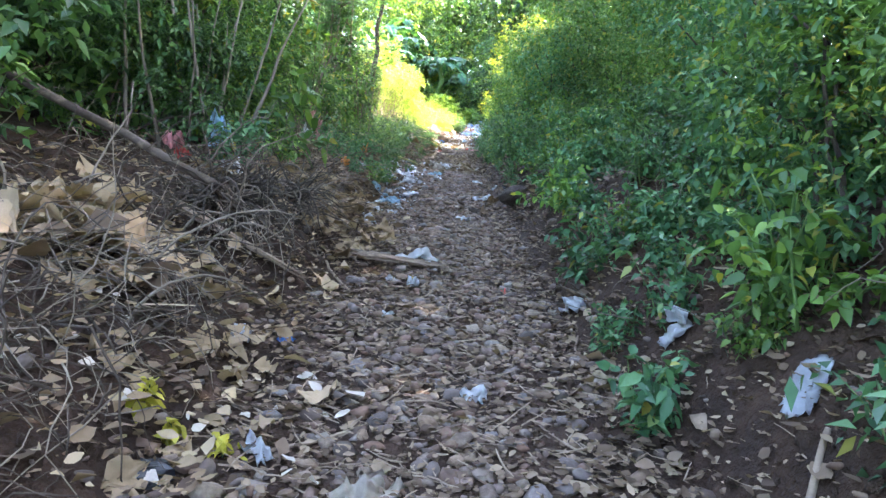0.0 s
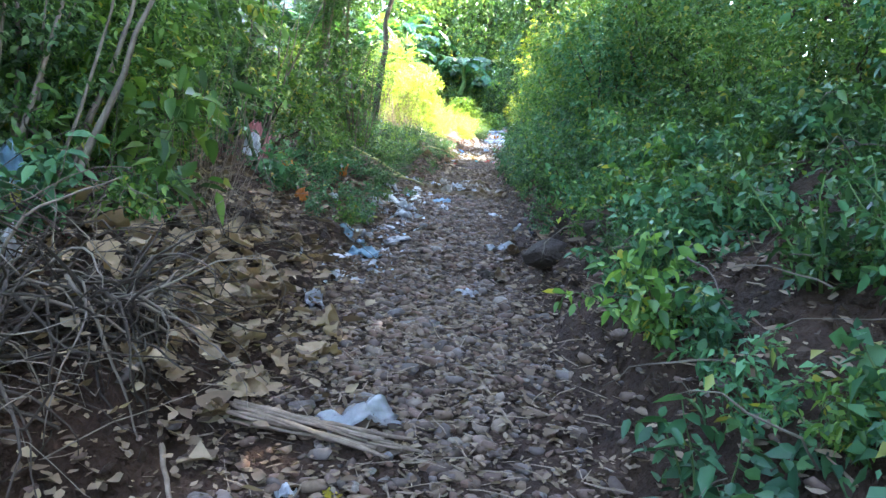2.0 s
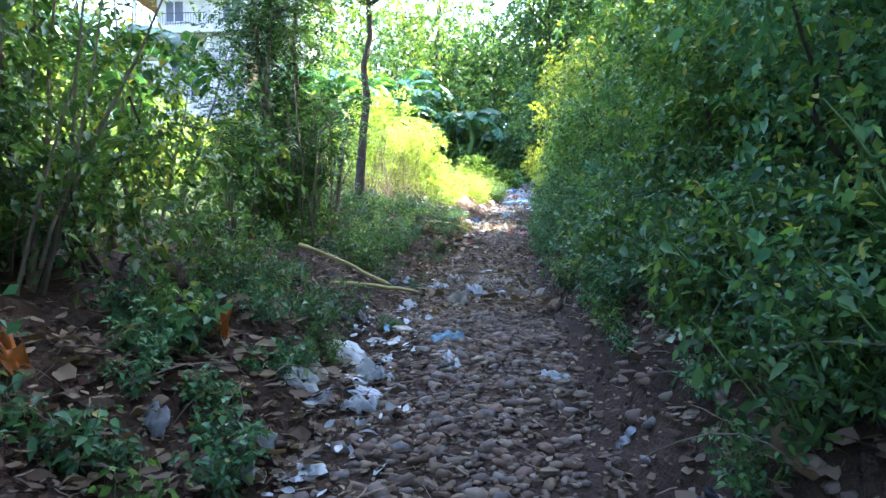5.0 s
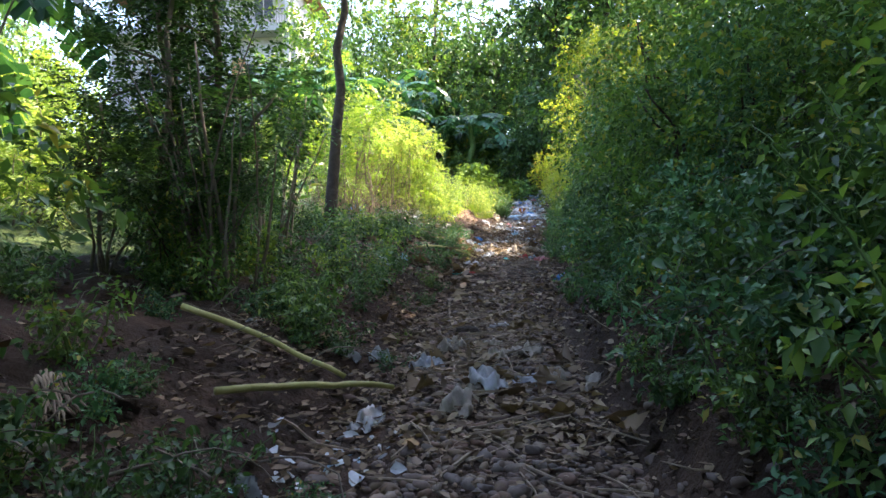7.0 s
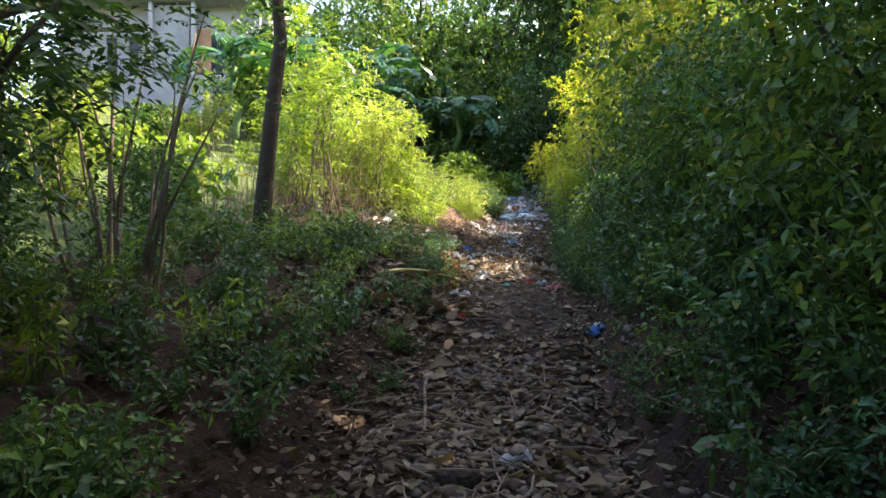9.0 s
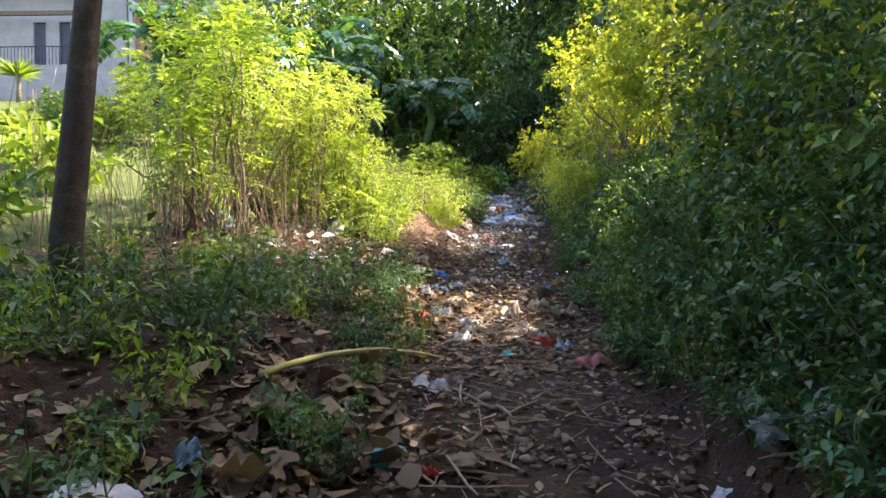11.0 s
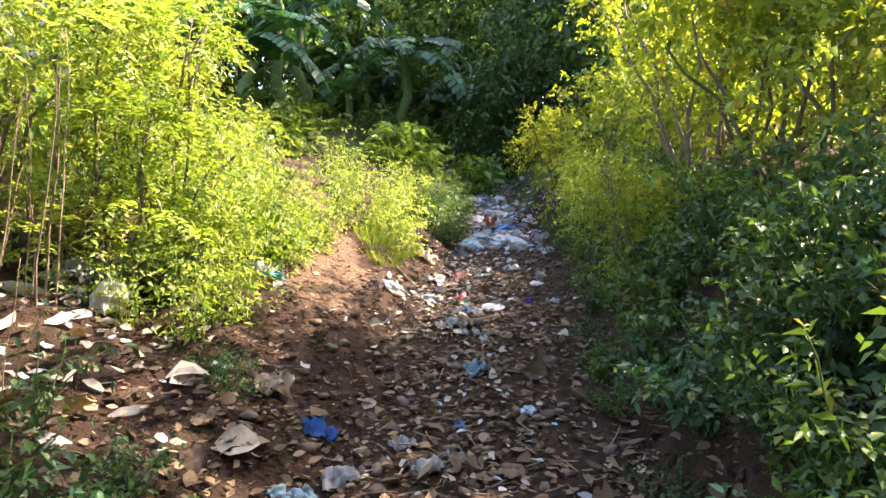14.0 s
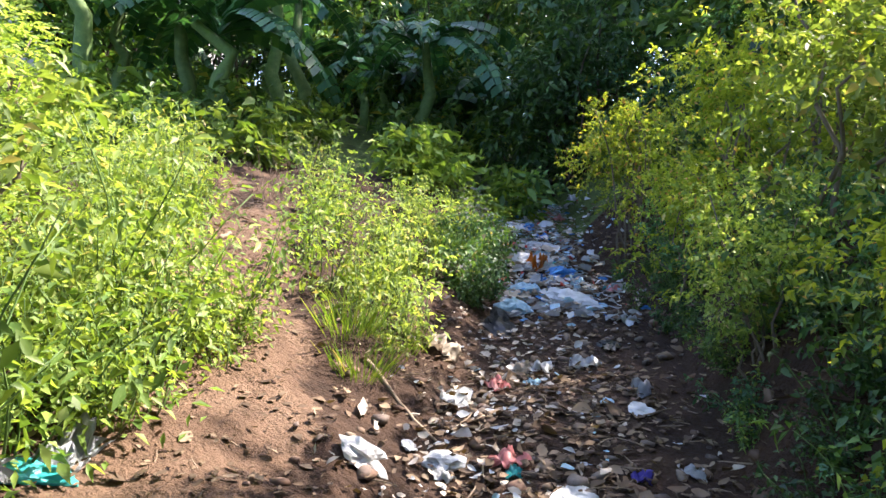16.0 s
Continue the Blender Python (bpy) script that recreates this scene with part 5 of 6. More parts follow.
for row in (
    ("sheet", "grey", 1.33, 2.3, 0.3, 0.15, 0.03, 0.02, "", 40), ("sheet", "white", 0.94, 4.4, 0.22, 0.13, 0.08), ("sheet", "white", 1.22, 3.25, 0.09, 0.16, 0.07, 0.08), ("sheet", "white", 1.2, 3.24, 0.2, 0.1, 0.04, 0.02),
    ("sheet", "white", 0.21, 3.05, 0.13, 0.08, 0.06), ("sheet", "blue", -0.78, 3.51, 0.10, 0.07, 0.03), ("sheet", "paper", -0.19, 2.2, 0.26, 0.15, 0.06), ("sheet", "white", -0.18, 5.5, 0.36, 0.17, 0.07),
    ("sheet", "grey", -1.01, 3.46, 0.11, 0.1, 0.05), ("bag", "black", -0.94, 2.2, 0.16, 0.12, 0.08), ("sheet", "white", -0.62, 2.4, 0.17, 0.06, 0.05), ("sheet", "white", -0.35, 5.0, 0.08, 0.05, 0.03),
    ("sheet", "lightblue", -1.92, 5.75, 0.2, 0.2, 0.2, 0.16), ("sheet", "pink", -2.17, 5.4, 0.16, 0.16, 0.12, 0.08), ("sheet", "red", -2.05, 5.3, 0.12, 0.1, 0.08, 0.06), ("sheet", "white", -1.72, 5.4, 0.10, 0.18, 0.1, 0.03),
    ("sheet", "yellow", -0.19, 5.0, 0.08, 0.05, 0.02), ("sheet", "white", -0.17, 4.85, 0.10, 0.07, 0.05), ("sheet", "red", 0.5, 4.77, 0.06, 0.05, 0.03), ("sheet", "white", -0.3, 4.2, 0.10, 0.05, 0.03),
    ("sheet", "pink", -1.78, 8.82, 0.13, 0.12, 0.10, 0.36), ("bag", "white", -1.8, 8.80, 0.14, 0.12, 0.30, 0.16), ("sheet", "pink", -1.7, 8.85, 0.08, 0.08, 0.2, 0.12), ("sheet", "orange", -1.68, 9.4, 0.28, 0.2, 0.1, 0.03), ("sheet", "orange", -1.3, 8.75, 0.2, 0.12, 0.06, 0.02),
    ("sheet", "orange", -1.3, 10.5, 0.2, 0.13, 0.10, 0.03), ("bag", "white", -0.91, 10.73, 0.20, 0.15, 0.10), ("bag", "white", -0.82, 11.54, 0.30, 0.22, 0.14),
    ("sheet", "white", -0.87, 9.85, 0.22, 0.12, 0.07), ("sheet", "white", -0.56, 11.1, 0.24, 0.2, 0.08), ("sheet", "white", -0.54, 10.62, 0.22, 0.15, 0.06), ("sheet", "lightblue", -0.67, 8.6, 0.32, 0.16, 0.06), ("bag", "black", -0.45, 9.16, 0.26, 0.16, 0.08),
    ("sheet", "white", 0.56, 9.2, 0.32, 0.12, 0.06, 0.01), ("sheet", "lightblue", -0.77, 8.95, 0.14, 0.09, 0.04), ("sheet", "grey", -0.76, 7.05, 0.22, 0.15, 0.05), ("sheet", "lightblue", -0.16, 12.12, 0.26, 0.16, 0.05), ("sheet", "white", -0.1, 11.5, 0.34, 0.10, 0.03),
    ("sheet", "white", 0.55, 11.15, 0.2, 0.12, 0.04), ("sheet", "white", 0.78, 10.09, 0.14, 0.08, 0.03), ("sheet", "black", 0.87, 9.2, 0.18, 0.10, 0.04), ("sheet", "white", -0.9, 9.6, 0.10, 0.22, 0.04), ("sheet", "grey", -1.2, 9.65, 0.18, 0.12, 0.06), ("sheet", "white", -0.74, 7.73, 0.10, 0.12, 0.06),
    ("sheet", "white", 0.25, 7.6, 0.18, 0.10, 0.05), ("sheet", "grey", -0.77, 14.8, 0.26, 0.2, 0.08), ("sheet", "white", 0.02, 14.2, 0.34, 0.24, 0.09), ("sheet", "grey", 0.34, 14.33, 0.3, 0.16, 0.06), ("sheet", "paper", 0.7, 14.25, 0.3, 0.14, 0.05), ("sheet", "white", -1.6, 14.5, 0.14, 0.08, 0.04), ("sheet", "white", -0.62, 13.5, 0.30, 0.14, 0.06), ("sheet", "grey", -0.41, 14.76, 0.26, 0.2, 0.07), ("sheet", "white", -0.95, 12.1, 0.18, 0.10, 0.05), ("sheet", "paper", -1.47, 12.0, 0.14, 0.14, 0.06), ("sheet", "pink", -0.73, 12.4, 0.10, 0.05, 0.02), ("sheet", "white", 0.14, 16.3, 0.22, 0.1, 0.04), ("sheet", "white", -0.3, 15.4, 0.14, 0.1, 0.05), ("sheet", "white", -0.95, 14.6, 0.16, 0.08, 0.05),
    ("bag", "teal", -0.4, 19.23, 0.22, 0.12, 0.10), ("sheet", "red", -0.17, 19.0, 0.10, 0.06, 0.04), ("sheet", "lightblue", -1.05, 18.56, 0.12, 0.10, 0.06, 0.02), ("bag", "grey", -1.19, 18.17, 0.30, 0.24, 0.16), ("sheet", "blue", 0.97, 18.55, 0.32, 0.14, 0.05, 0.01), ("bag", "white", 1.02, 18.83, 0.11, 0.09, 0.08), ("sheet", "white", 1.12, 18.5, 0.16, 0.12, 0.10, 0.05), ("sheet", "yellow", 1.16, 18.55, 0.08, 0.06, 0.06, 0.1), ("bag", "grey", 1.2, 18.4, 0.14, 0.1, 0.1, 0.03),
    ("sheet", "lightblue", 0.78, 21.15, 0.2, 0.12, 0.04), ("sheet", "red", 0.67, 21.15, 0.10, 0.10, 0.07), ("bag", "teal", 1.36, 20.4, 0.2, 0.12, 0.1, 0.03), ("sheet", "yellow", -0.28, 20.86, 0.12, 0.1, 0.06), ("sheet", "pink", 0.89, 20.65, 0.22, 0.18, 0.05), ("sheet", "teal", 0.35, 20.9, 0.1, 0.06, 0.03), ("sheet", "white", -0.2, 20.2, 0.3, 0.16, 0.05), ("sheet", "white", 0.02, 21.4, 0.2, 0.14, 0.06), ("sheet", "white", 0.11, 21.8, 0.1, 0.08, 0.06), ("sheet", "paper", 0.52, 21.75, 0.16, 0.1, 0.04), ("sheet", "red", -0.33, 21.96, 0.08, 0.12, 0.07), ("sheet", "red", 0.66, 21.47, 0.2, 0.12, 0.04),
    ("bag", "blue", -2.75, 24.1, 0.32, 0.26, 0.30, 0.03), ("bag", "white", -1.5, 24.6, 0.20, 0.16, 0.26), ("sheet", "grey", -0.9, 25.45, 0.28, 0.2, 0.09, 0.02), ("sheet", "white", -1.35, 25.4, 0.24, 0.2, 0.12, 0.02), ("sheet", "grey", -0.85, 25.85, 0.28, 0.17, 0.08), ("bag", "teal", -0.85, 25.65, 0.22, 0.14, 0.10), ("bag", "white", 0.02, 26.42, 0.18, 0.14, 0.10), ("bag", "grey", 0.34, 26.69, 0.16, 0.12, 0.08), ("sheet", "teal", 0.65, 26.62, 0.1, 0.08, 0.03), ("sheet", "purple", 1.19, 26.6, 0.06, 0.09, 0.04), ("sheet", "white", 1.44, 26.68, 0.12, 0.08, 0.03), ("sheet", "lightblue", 0.66, 24.85, 0.2, 0.12, 0.06), ("sheet", "paper", 1.3, 25.5, 0.16, 0.06, 0.03), ("sheet", "paper", -0.42, 24.1, 0.22, 0.18, 0.08), ("sheet", "lightblue", 0.6, 25.6, 0.1, 0.06, 0.03),
    ("sheet", "white", -0.15, 22.4, 0.26, 0.2, 0.07), ("sheet", "paper", 0.02, 22.7, 0.3, 0.18, 0.06), ("sheet", "white", -0.3, 22.8, 0.2, 0.16, 0.06), ("sheet", "paper", -0.45, 22.3, 0.24, 0.2, 0.08), ("sheet", "white", 0.1, 22.2, 0.14, 0.1, 0.05), ("bag", "white", -0.6, 22.6, 0.24, 0.2, 0.14), ("sheet", "white", -1.9, 24.9, 0.3, 0.2, 0.1), ("sheet", "paper", -1.6, 25.1, 0.3, 0.24, 0.1), ("sheet", "white", 0.35, 27.4, 0.22, 0.16, 0.06), ("sheet", "paper", 0.25, 27.9, 0.26, 0.16, 0.07),
    ("bag", "white", 1.31, 29.85, 0.48, 0.34, 0.20), ("bag", "blue", 1.42, 31.2, 0.40, 0.28, 0.16), ("bag", "white", 1.1, 31.5, 0.46, 0.36, 0.20), ("sheet", "orange", 1.15, 31.35, 0.2, 0.2, 0.22), ("bag", "lightblue", 0.8, 29.5, 0.24, 0.2, 0.18), ("bag", "black", 0.65, 29.1, 0.5, 0.24, 0.12), ("bag", "white", 1.19, 35.0, 0.36, 0.28, 0.4), ("sheet", "white", 2.05, 35.0, 0.3, 0.2, 0.1), ("bag", "lightblue", 0.95, 30.4, 0.26, 0.2, 0.14), ("bag", "grey", 1.3, 32.4, 0.34, 0.28, 0.16), ("bag", "white", 1.0, 33.4, 0.34, 0.24, 0.16), ("bag", "blue", 1.2, 33.6, 0.26, 0.2, 0.14),
):
    litter(*row)
rl = random.Random(321)
for i in range(110):
    if i < 60:
        y = rl.uniform(29.2, 35.2)
        x = float(path_x(y)) + rl.gauss(-0.05, 0.32)
    elif i < 85:
        y = rl.uniform(22.5, 28.8)
        x = float(path_x(y)) + rl.uniform(-0.9, 0.45)
    else:
        y = rl.uniform(8.6, 12.5)
        x = float(path_x(y)) - rl.uniform(0.55, 1.0)
    hues = ("white", "white", "grey", "paper", "paper", "grey", "lightblue") if i >= 85 else ("white", "white", "white", "grey", "paper", "lightblue", "lightblue", "black", "pink", "blue", "teal", "paper")
    litter(rl.choice(("sheet", "sheet", "bag")), rl.choice(hues), x, y, rl.uniform(0.07, 0.2), seed=2000 + i)
for i in range(16):
    y = rl.gauss(14.5, 0.7) if i < 9 else rl.gauss(22.5, 0.4)
    litter("sheet", "paper", float(path_x(y)) + rl.gauss(-0.15, 0.3), y, rl.uniform(0.16, 0.3), label="curled pale dry banana bark on the path", seed=2200 + i)
for i in range(14):
    y = rl.uniform(22.0, 28.5)
    litter("sheet", rl.choice(("paper", "white", "grey")), float(path_x(y)) + rl.uniform(-0.8, 0.3), y, rl.uniform(0.1, 0.22), seed=2300 + i)


# ---- boulders, stones and leaf litter ----
def rock_mesh(seed, w, d, h, points=18):
    r = random.Random(seed)
    bm = bmesh.new()
    for i in range(points):
        v = Vector((r.gauss(0, 1), r.gauss(0, 1), r.gauss(0, 1))).normalized()
        k = r.uniform(0.85, 1.0)
        bm.verts.new((v.x * w / 2 * k, v.y * d / 2 * k, v.z * h / 2 * k))
    out = bmesh.ops.convex_hull(bm, input=bm.verts[:])
    for v in [v for v in bm.verts if not v.link_faces]:
        bm.verts.remove(v)
    return bm


def boulder(x, y, w, d, h, seed, turn=0):
    bm = rock_mesh(seed, w, d, h, 38)
    bmesh.ops.bevel(bm, geom=bm.edges[:], offset=0.012, segments=1, affect="EDGES")
    ob = part("boulder", bm, BOULDER)
    ob.matrix_basis = pose(x, y, float(height(x, y)) + h * 0.18, 0, 0, turn)
    return tagged(ob, "dark brown boulder bedded in the foot of the bank", "boulder", "boulders")


BOULDER = rough_mat("boulder_rock", [(0.25, (0.025, 0.017, 0.012)), (0.55, (0.05, 0.036, 0.027)), (0.8, (0.085, 0.066, 0.05))], 6, 0.9, 30, 0.03, 1.0)
boulder(0.88, 7.9, 0.5, 0.4, 0.3, 5, 10)
boulder(1.02, 8.15, 0.3, 0.24, 0.26, 6, 40)
boulder(1.12, 7.5, 0.3, 0.22, 0.16, 7, 80)
boulder(0.4, 8.1, 0.17, 0.13, 0.13, 8, 30)
boulder(-0.15, 16.05, 0.28, 0.16, 0.14, 9, 20)

rocks = [mesh_from("stone", [tuple(v.co) for v in b.verts], [[v.index for v in f.verts] for f in b.faces], True) for b in [rock_mesh(300 + i, 1, rr, hh, 17) for i, (rr, hh) in enumerate(((0.8, 0.5), (0.7, 0.45), (0.9, 0.6), (0.65, 0.4), (0.85, 0.35), (0.75, 0.6), (0.6, 0.5), (0.95, 0.45)))] if not b.verts.index_update()]


def stone_place(r, ylo, yhi):
    y = r.uniform(ylo, yhi)
    half = float(np.interp(y, [1, 3, 6, 9, 20, 26], [1.1, 0.95, 0.75, 0.7, 0.65, 0.8]))
    u = max(-1.45, min(1.3, r.gauss(-0.03, 0.62))) * half
    return float(path_x(y)) + u, y


def leaf_litter(name, n, area, size, lift, seed, material, curl=0.5, tumble=0.35, label="dry brown fallen leaves covering the ground", category="fallen leaves"):
    rng = np.random.default_rng(seed)
    x, y = area(rng, n)
    z = height(x, y) + lift * rng.uniform(0.15, 1, n)
    a = rng.uniform(0, 6.283, n)
    along = np.stack([np.cos(a), np.sin(a), rng.normal(0, 0.22, n)], 1)
    nor = np.stack([rng.normal(0, tumble, n), rng.normal(0, tumble, n), np.ones(n)], 1)
    L = size * rng.lognormal(0, 0.4, n)
    me = curled_mesh(name, np.stack([x, y, z], 1), along, nor, L, L * rng.uniform(0.4, 0.75, n), rng, curl * 1.6)
    return tagged(part(name, me, material), label, category, kind="stuff")


def stone_stuff():
    """The many small stones past those that are set one by one."""
    r = random.Random(411)
    shapes = [(np.array([v.co for v in m.vertices]), np.array([p.vertices[:] for p in m.polygons])) for m in rocks]
    V, F, n = [], [], 0
    for i in range(13000):
        ylo, yhi = ((1.3, 8.0), (1.3, 13.0), (6.0, 13.0), (12.0, 18.0), (16.0, 34.0))[i % 5]
        x, y = stone_place(r, ylo, yhi)
        vs, fs = shapes[r.randrange(len(shapes))]
        s = min(0.13, r.lognormvariate(math.log(0.055), 0.45))
        a, b = r.uniform(0, 6.283), r.gauss(0, 0.25)
        R = np.array(Euler((b, r.gauss(0, 0.25), a)).to_matrix())
        V.append((vs * s) @ R.T + np.array([x, y, float(height(x, y)) + s * 0.08]))
        F.append(fs + n)
        n += len(vs)
    me = mesh_from("gravel", np.concatenate(V).tolist(), np.concatenate(F).tolist(), True)
    return tagged(part("gravel", me, STONE_I), "loose grey-brown stones strewn over the path", "stones", kind="stuff")


def on_path(rng, n):
    y = rng.uniform(1.0, 34, n)
    y[: n // 5] = rng.uniform(1.2, 7, n // 5)
    return path_x(y) + rng.normal(0, 0.62, n), y


def on_banks(rng, n):
    y = rng.uniform(0.8, 34, n)
    return path_x(y) + rng.uniform(0.7, 3.2, n) * np.where(y > 22.5, 1, rng.choice([-1, 1], n)), y


def heap_left(rng, n):
    y = rng.uniform(1.2, 7.6, n)
    return -rng.uniform(0.7, 2.6, n), y


def heap_cane(rng, n):
    y = rng.normal(19.1, 0.5, n)
    return -0.55 + rng.normal(0, 0.3, n), y


stone_stuff()


def rubbish_bed(rng, n):
    y = rng.uniform(29.2, 35.4, n)
    return path_x(y) + rng.normal(0.0, 0.36, n), y


def rubbish_rim(rng, n):
    y = rng.uniform(30.8, 34.5, n)
    return path_x(y) - 0.75 + rng.normal(0, 0.16, n), y


def gully_floor(rng, n):
    y = rng.uniform(21.5, 29.2, n)
    return path_x(y) + rng.normal(-0.1, 0.4, n), y


def left_verge(rng, n):
    y = rng.uniform(7.5, 13.5, n)
    return path_x(y) - 0.72 + rng.normal(0, 0.16, n), y


for k, (hue, area, n, size) in enumerate((("white", rubbish_bed, 420, 0.07), ("grey", rubbish_bed, 420, 0.08), ("lightblue", rubbish_bed, 260, 0.07), ("paper", rubbish_bed, 420, 0.08), ("blue", rubbish_bed, 60, 0.07), ("red", rubbish_bed, 40, 0.06), ("paper", rubbish_rim, 240, 0.10), ("white", rubbish_rim, 120, 0.07),
                                          ("white", gully_floor, 40, 0.04), ("grey", gully_floor, 120, 0.045), ("paper", gully_floor, 240, 0.045), ("lightblue", gully_floor, 36, 0.04), ("white", left_verge, 90, 0.06), ("grey", left_verge, 110, 0.06), ("lightblue", left_verge, 30, 0.05))):
    leaf_litter("plastic_scraps", n, area, size, 0.09 if area in (rubbish_bed, rubbish_rim) else 0.04, 600 + k, PLASTIC[hue], 0.35, 0.7, "small scraps of torn " + {"lightblue": "pale blue"}.get(hue, hue) + " rubbish on the ground", "rubbish")


def clods():
    """Crumbs and lumps of earth on the banks."""
    r = random.Random(415)
    shapes = [(np.array([v.co for v in m.vertices]), np.array([p.vertices[:] for p in m.polygons])) for m in rocks]
    V, F, n = [], [], 0
    for i in range(6500):
        y = r.uniform(1.2, 24)
        x = float(path_x(y)) + r.choice((-1, 1, 1)) * r.uniform(0.55, 1.9)
        vs, fs = shapes[r.randrange(len(shapes))]
        sz = min(0.14, r.lognormvariate(math.log(0.04), 0.5))
        R = np.array(Euler((r.uniform(0, 6), r.uniform(0, 6), r.uniform(0, 6))).to_matrix())
        V.append((vs * sz) @ R.T + np.array([x, y, float(height(x, y)) + sz * 0.05]))
        F.append(fs + n)
        n += len(vs)
    me = mesh_from("earth_clods", np.concatenate(V).tolist(), np.concatenate(F).tolist())
    return tagged(part("earth_clods", me, SOIL), "dark crumbling lumps of earth on the banks", "earth", kind="stuff")


clods()
leaf_litter("fallen_leaves", 12000, on_path, 0.036, 0.035, 501, DEAD_LEAF, 0.22)
leaf_litter("fallen_leaves", 8000, on_banks, 0.055, 0.05, 502, DEAD_LEAF, 0.25)
leaf_litter("fallen_leaves", 1600, lambda rng, n: (lambda y: (path_x(y) - rng.uniform(0.75, 2.0, n), y))(rng.uniform(7.2, 11.5, n)), 0.06, 0.05, 516, DEAD_LEAF, 0.5, 0.5)
leaf_litter("fallen_leaves", 2000, lambda rng, n: (lambda y: (path_x(y) + rng.normal(0, 0.5, n), y))(rng.uniform(13.0, 18.5, n)), 0.06, 0.04, 517, PALE_LEAF, 0.5, 0.5)
leaf_litter("fallen_leaves", 1500, heap_left, 0.05, 0.14, 503, TAN_LEAF, 0.4, 0.7)
leaf_litter("fallen_leaves", 4200, lambda rng, n: (lambda y: (path_x(y) + rng.normal(-0.05, 0.6, n), y))(rng.uniform(1.2, 8.5, n)), 0.028, 0.045, 508, DEAD_LEAF, 0.3, 0.5)
leaf_litter("fallen_leaves", 300, lambda rng, n: (-1.0 + rng.normal(0, 0.26, n), 6.2 + rng.normal(0, 0.6, n)), 0.075, 0.16, 509, PALE_LEAF, 0.45, 0.8)
leaf_litter("fallen_leaves", 14000, lambda rng, n: (lambda y: (path_x(y) + rng.uniform(0.5, 1.7, n) * rng.choice([-1, 1], n), y))(rng.uniform(2, 24, n)), 0.036, 0.05, 510, DEAD_LEAF, 0.3, 0.5)
leaf_litter("fallen_leaves", 90, lambda rng, n: (-1.75 + rng.normal(0, 0.28, n), 3.1 + rng.normal(0, 0.3, n)), 0.12, 0.22, 506, PALE_LEAF, 0.45, 0.8)
leaf_litter("fallen_leaves", 3000, lambda rng, n: (lambda y: (curve_y(y, [22.3, 24, 26, 28, 31], [-0.1, -0.35, -0.75, -1.15, -1.9]) + rng.normal(0, 0.42, n), y))(rng.uniform(22.5, 31, n)), 0.027, 0.015, 507, DEAD_LEAF, 0.2)
leaf_litter("fallen_leaves", 700, lambda rng, n: (-0.1 + rng.normal(0, 0.36, n), rng.uniform(21.6, 23.3, n)), 0.048, 0.05, 511, TAN_LEAF, 0.5, 0.6)
for k, (hue, n) in enumerate((("paper", 260), ("white", 24), ("grey", 80))):
    leaf_litter("plastic_scraps", n, lambda rng, m: (lambda y: (path_x(y) - 0.5 + rng.normal(0, 0.22, m), y))(rng.uniform(25.4, 29.0, m)), 0.045, 0.04, 640 + k, PLASTIC[hue], 0.35, 0.7, "small scraps of torn " + hue + " rubbish on the ground", "rubbish")
leaf_litter("plastic_scraps", 46, lambda rng, n: (rng.uniform(-1.9, -0.2, n), rng.uniform(1.4, 3.2, n)), 0.07, 0.06, 512, PLASTIC["paper"], 0.35, 0.6, "small scraps of torn paper rubbish on the ground", "rubbish")
leaf_litter("fallen_leaves", 900, lambda rng, n: (rng.uniform(0.6, 1.8, n), rng.uniform(1.3, 4.6, n)), 0.045, 0.04, 514, PALE_LEAF, 0.35, 0.5)
leaf_litter("fallen_leaves", 700, lambda rng, n: (rng.uniform(0.85, 1.6, n), rng.uniform(7.0, 11.5, n)), 0.055, 0.05, 513, DEAD_LEAF, 0.35, 0.5)
leaf_litter("fallen_leaves", 170, heap_cane, 0.12, 0.08, 504, DEAD_LEAF, 0.45, 0.6)
leaf_litter("fallen_leaves", 3600, lambda rng, n: (lambda y: (path_x(y) + rng.normal(-0.1, 0.5, n), y))(rng.uniform(20.5, 28, n)), 0.045, 0.03, 505, DEAD_LEAF, 0.4)


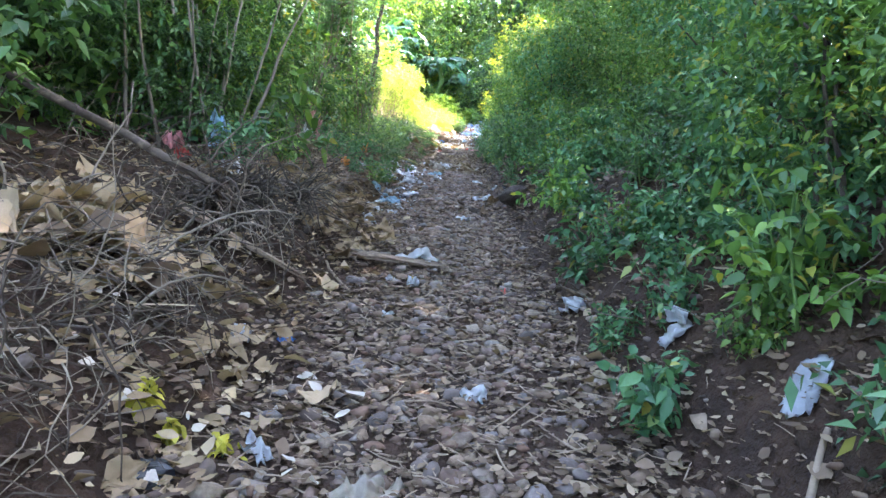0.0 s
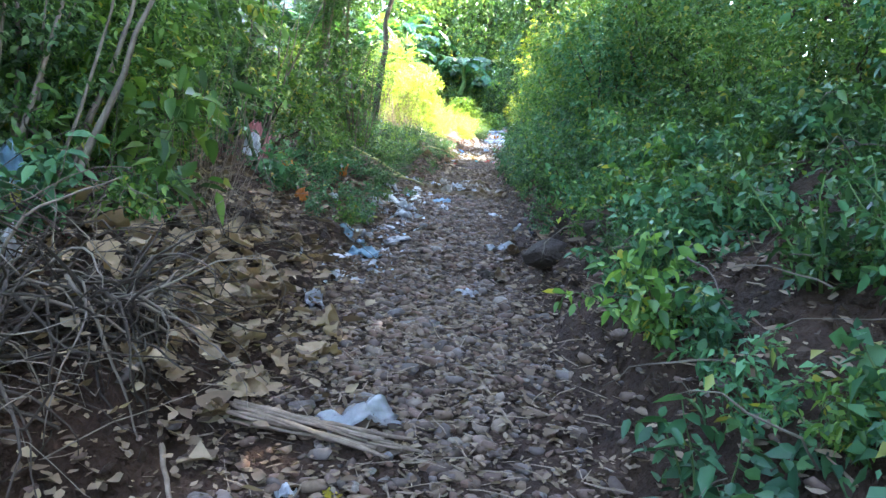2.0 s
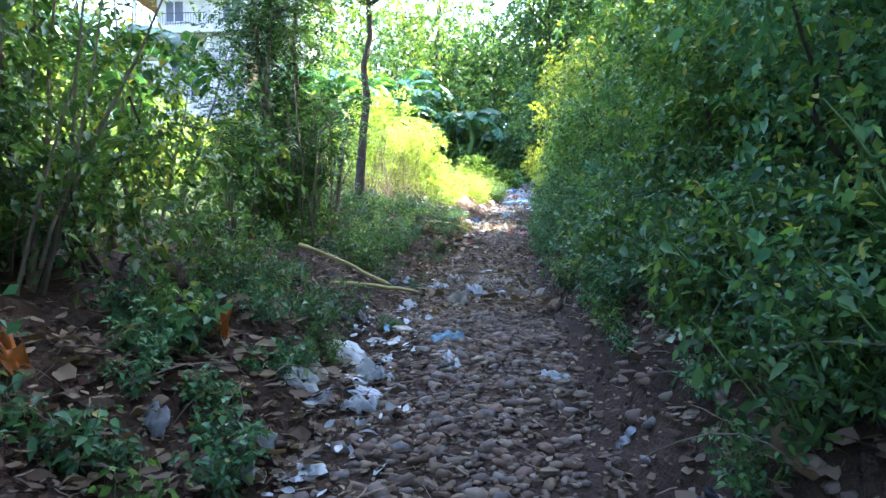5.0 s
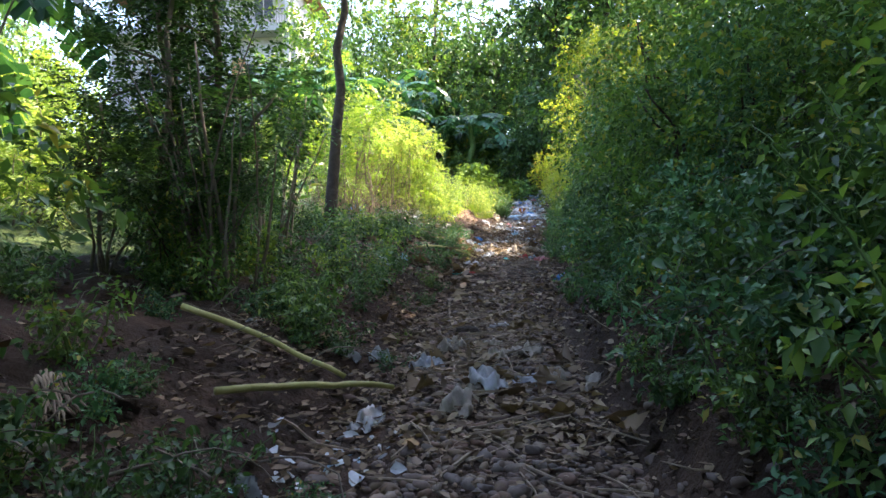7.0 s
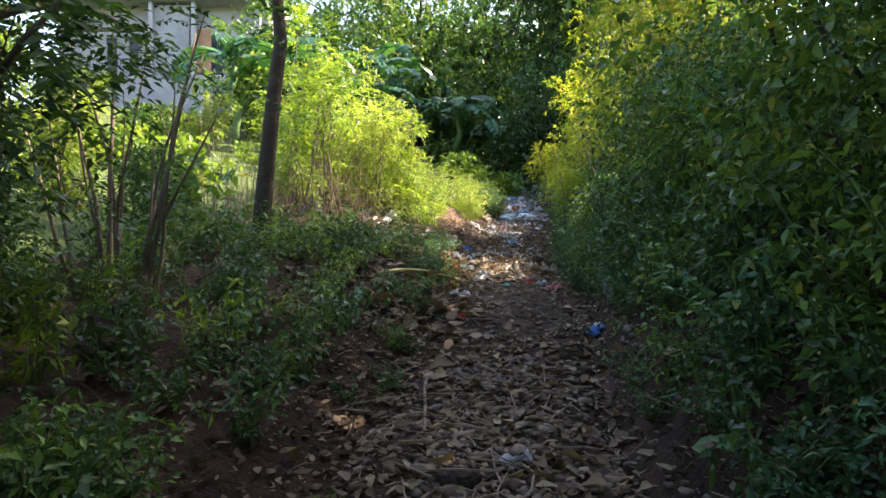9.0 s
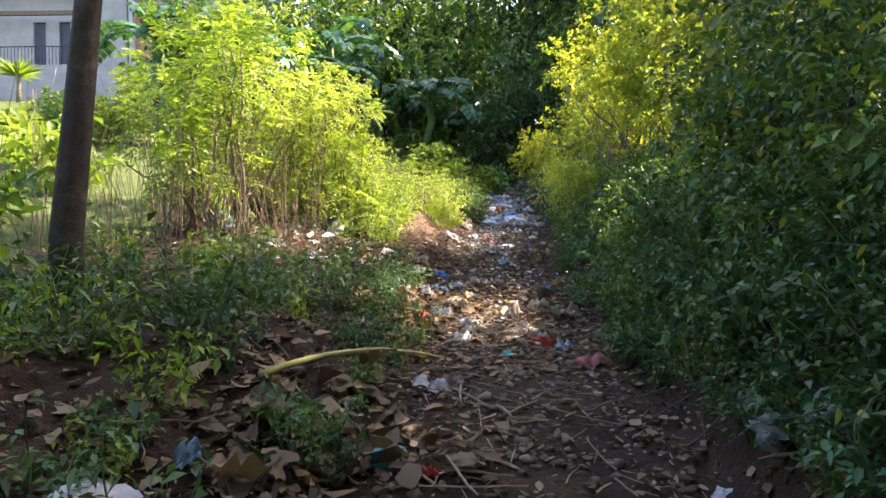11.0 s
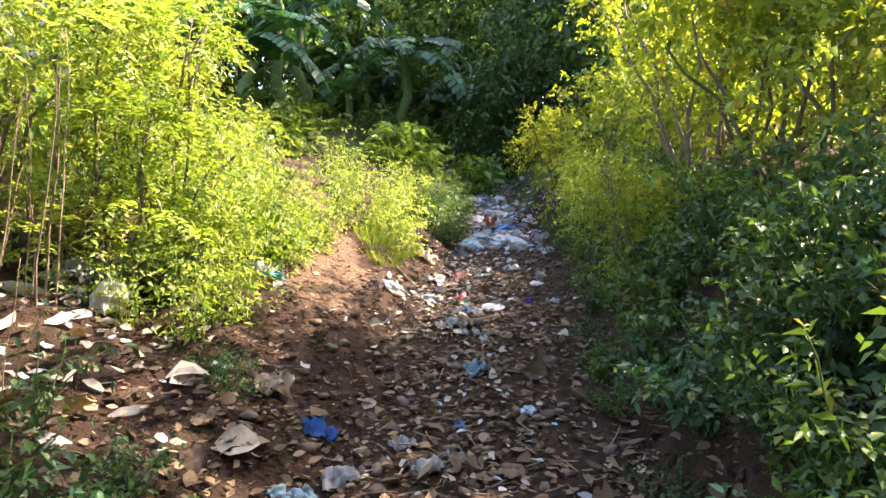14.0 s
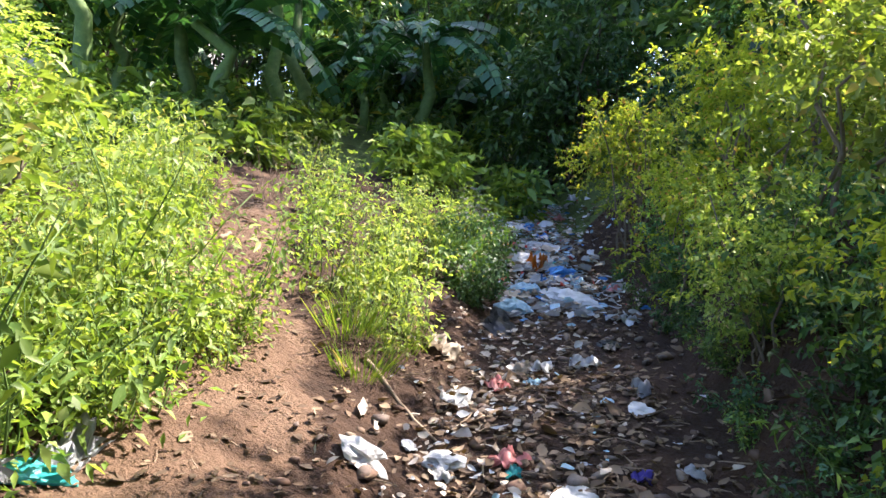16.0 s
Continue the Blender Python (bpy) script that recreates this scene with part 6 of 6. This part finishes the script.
def big_leaves():
    """Large buckled dry leaves, lying singly in drifts."""
    rng, r = np.random.default_rng(71), random.Random(72)
    kinds = [curled_mesh("fallen_leaf", np.array([[-0.5, 0, 0.02]]), np.array([[1.0, 0, 0]]), np.array([[0, 0, 1.0]]), np.array([1.0]), np.array([w]), rng, c, 11, 9, 0.075) for w, c in ((0.62, 0.9), (0.8, 0.6), (0.5, 1.3), (0.7, 1.1), (0.9, 0.8), (0.55, 0.5)) * 3]
    for i, me in enumerate(kinds):
        me.materials.append(TAN_LEAF if i < 6 else PALE_LEAF if i < 12 else DEAD_LEAF)
    drifts = [(-1.95, 3.35, 0.26, 0.3, 46, 0.25, 0.2, "large crumpled tan leaf on the dead vine heap"), (-1.2, 3.6, 0.25, 0.35, 16, 0.17, 0.05, "large dry tan leaf under the hanging roots"), (-1.1, 2.5, 0.3, 0.4, 14, 0.15, 0.05, "dry tan leaf at the foot of the heap"), (-1.1, 6.5, 0.25, 0.45, 60, 0.19, 0.1, "large dry tan leaf beside the path"), (-0.95, 5.75, 0.2, 0.3, 26, 0.17, 0.05, "large dry tan leaf beside the path"), (-0.85, 19.0, 0.35, 0.35, 30, 0.16, 0.06, "large curled brown leaf by the yellow cane"),
              (-0.55, 21.6, 0.28, 0.4, 24, 0.16, 0.06, "large curled pale leaf at the edge of the path"), (0.9, 24.0, 0.3, 0.9, 20, 0.17, 0.03, "curled brown leaf on the path"), (-1.3, 23.2, 0.4, 0.5, 11, 0.13, 0.05, "curled pale leaf on the sunlit bank"), (0.75, 8.9, 0.2, 0.5, 8, 0.15, 0.03, "dry brown leaf at the foot of the bank"), (0.3, 14.6, 0.5, 0.6, 12, 0.2, 0.03, "curled pale dry leaf on the path")]
    for cx, cy, sx, sy, n, size, lift, label in drifts:
        for i in range(n):
            x, y = cx + r.gauss(0, sx), cy + r.gauss(0, sy)
            k = size * r.uniform(0.65, 1.3)
            ob = part("fallen_leaf", r.choice(kinds[:6] if "tan" in label else kinds[6:12] if "pale" in label else kinds[12:]), None)
            ob.matrix_basis = pose(x, y, float(height(x, y)) + 0.02 + lift * r.random(), r.gauss(0, 24), r.gauss(0, 24), r.uniform(0, 360)) @ Matrix.Diagonal((k, k, k, 1))
            tagged(ob, label, "fallen leaf", "large fallen leaves")


big_leaves()
for k, (hue, n) in enumerate((("white", 70), ("paper", 130), ("grey", 50))):
    leaf_litter("plastic_scraps", n, lambda rng, m: (-1.45 + rng.normal(0, 0.4, m), rng.uniform(22.6, 25.4, m)), 0.085, 0.06, 650 + k, PLASTIC[hue], 0.35, 0.7, "small scraps of torn " + hue + " rubbish on the ground", "rubbish")
leaf_litter("fallen_leaves", 1500, lambda rng, n: (-rng.uniform(0.4, 2.4, n), rng.uniform(18.0, 24.5, n)), 0.05, 0.06, 515, DEAD_LEAF, 0.4, 0.5)


def chips():
    r = random.Random(88)
    V, F = [], []
    for i in range(2600):
        y = r.uniform(1.2, 28)
        if i % 3 == 0:
            y = r.uniform(1.2, 8)
        x = float(path_x(y)) + r.gauss(0, 0.6)
        g = on_ground(x, y)
        a = r.uniform(0, 6.283)
        L = r.uniform(0.04, 0.22)
        line = bend(r, g + Vector((0, 0, r.uniform(0.008, 0.03))), (math.cos(a), math.sin(a), 0.05), L, 3, 0.12)
        w = r.uniform(0.0015, 0.005)
        tube(V, F, line, [w, w, w * 0.8, w * 0.5], 4)
    return tagged(part("twig_litter", mesh_from("twig_litter", V, F), DEADWOOD), "small dry twigs scattered over the path", "twigs", kind="stuff")


chips()


def straw():
    """Broken stalks and bark strips strewn over the middle stretch."""
    r = random.Random(89)
    V, F = [], []
    for i in range(230):
        y = r.gauss(15.3, 1.5) if i % 4 else r.gauss(20, 1.2)
        x = float(path_x(y)) + r.gauss(-0.1, 0.36)
        g = on_ground(x, y)
        a = r.uniform(0, 6.283)
        line = bend(r, g + Vector((0, 0, r.uniform(0.015, 0.06))), (math.cos(a), math.sin(a), 0.02), r.uniform(0.12, 0.5), 4, 0.06)
        line = [Vector((q.x, q.y, max(q.z, float(height(q.x, q.y)) + 0.02))) for q in line]
        w = r.uniform(0.003, 0.009)
        tube(V, F, line, [w, w, w, w * 0.8, w * 0.6], 4)
    return tagged(part("straw_litter", mesh_from("straw_litter", V, F), DEADWOOD), "pale broken stalks and straw strewn on the path", "straw", kind="stuff")


straw()

# stones set one by one in the ground of the path
rs = random.Random(412)
big = [(0.33, 3.65, 0.15), (0.24, 2.23, 0.15), (-0.71, 2.12, 0.15), (-0.63, 3.05, 0.12), (1.02, 3.34, 0.15), (-0.49, 3.46, 0.14), (-0.19, 3.52, 0.15), (-0.6, 4.9, 0.18), (-0.45, 5.6, 0.14), (0.55, 5.0, 0.14)]
for i in range(300):
    if i < len(big):
        x, y, s = big[i]
    else:
        x, y = stone_place(rs, 1.4, 12.5)
        s = min(0.15, max(0.05, rs.lognormvariate(math.log(0.095), 0.3)))
    st = part("stone", rocks[i % len(rocks)], STONE, ground)
    st.matrix_basis = pose(x, y, float(height(x, y)) + s * 0.1, rs.gauss(0, 12), rs.gauss(0, 12), rs.uniform(0, 360)) @ Matrix.Diagonal((s, s, s, 1))
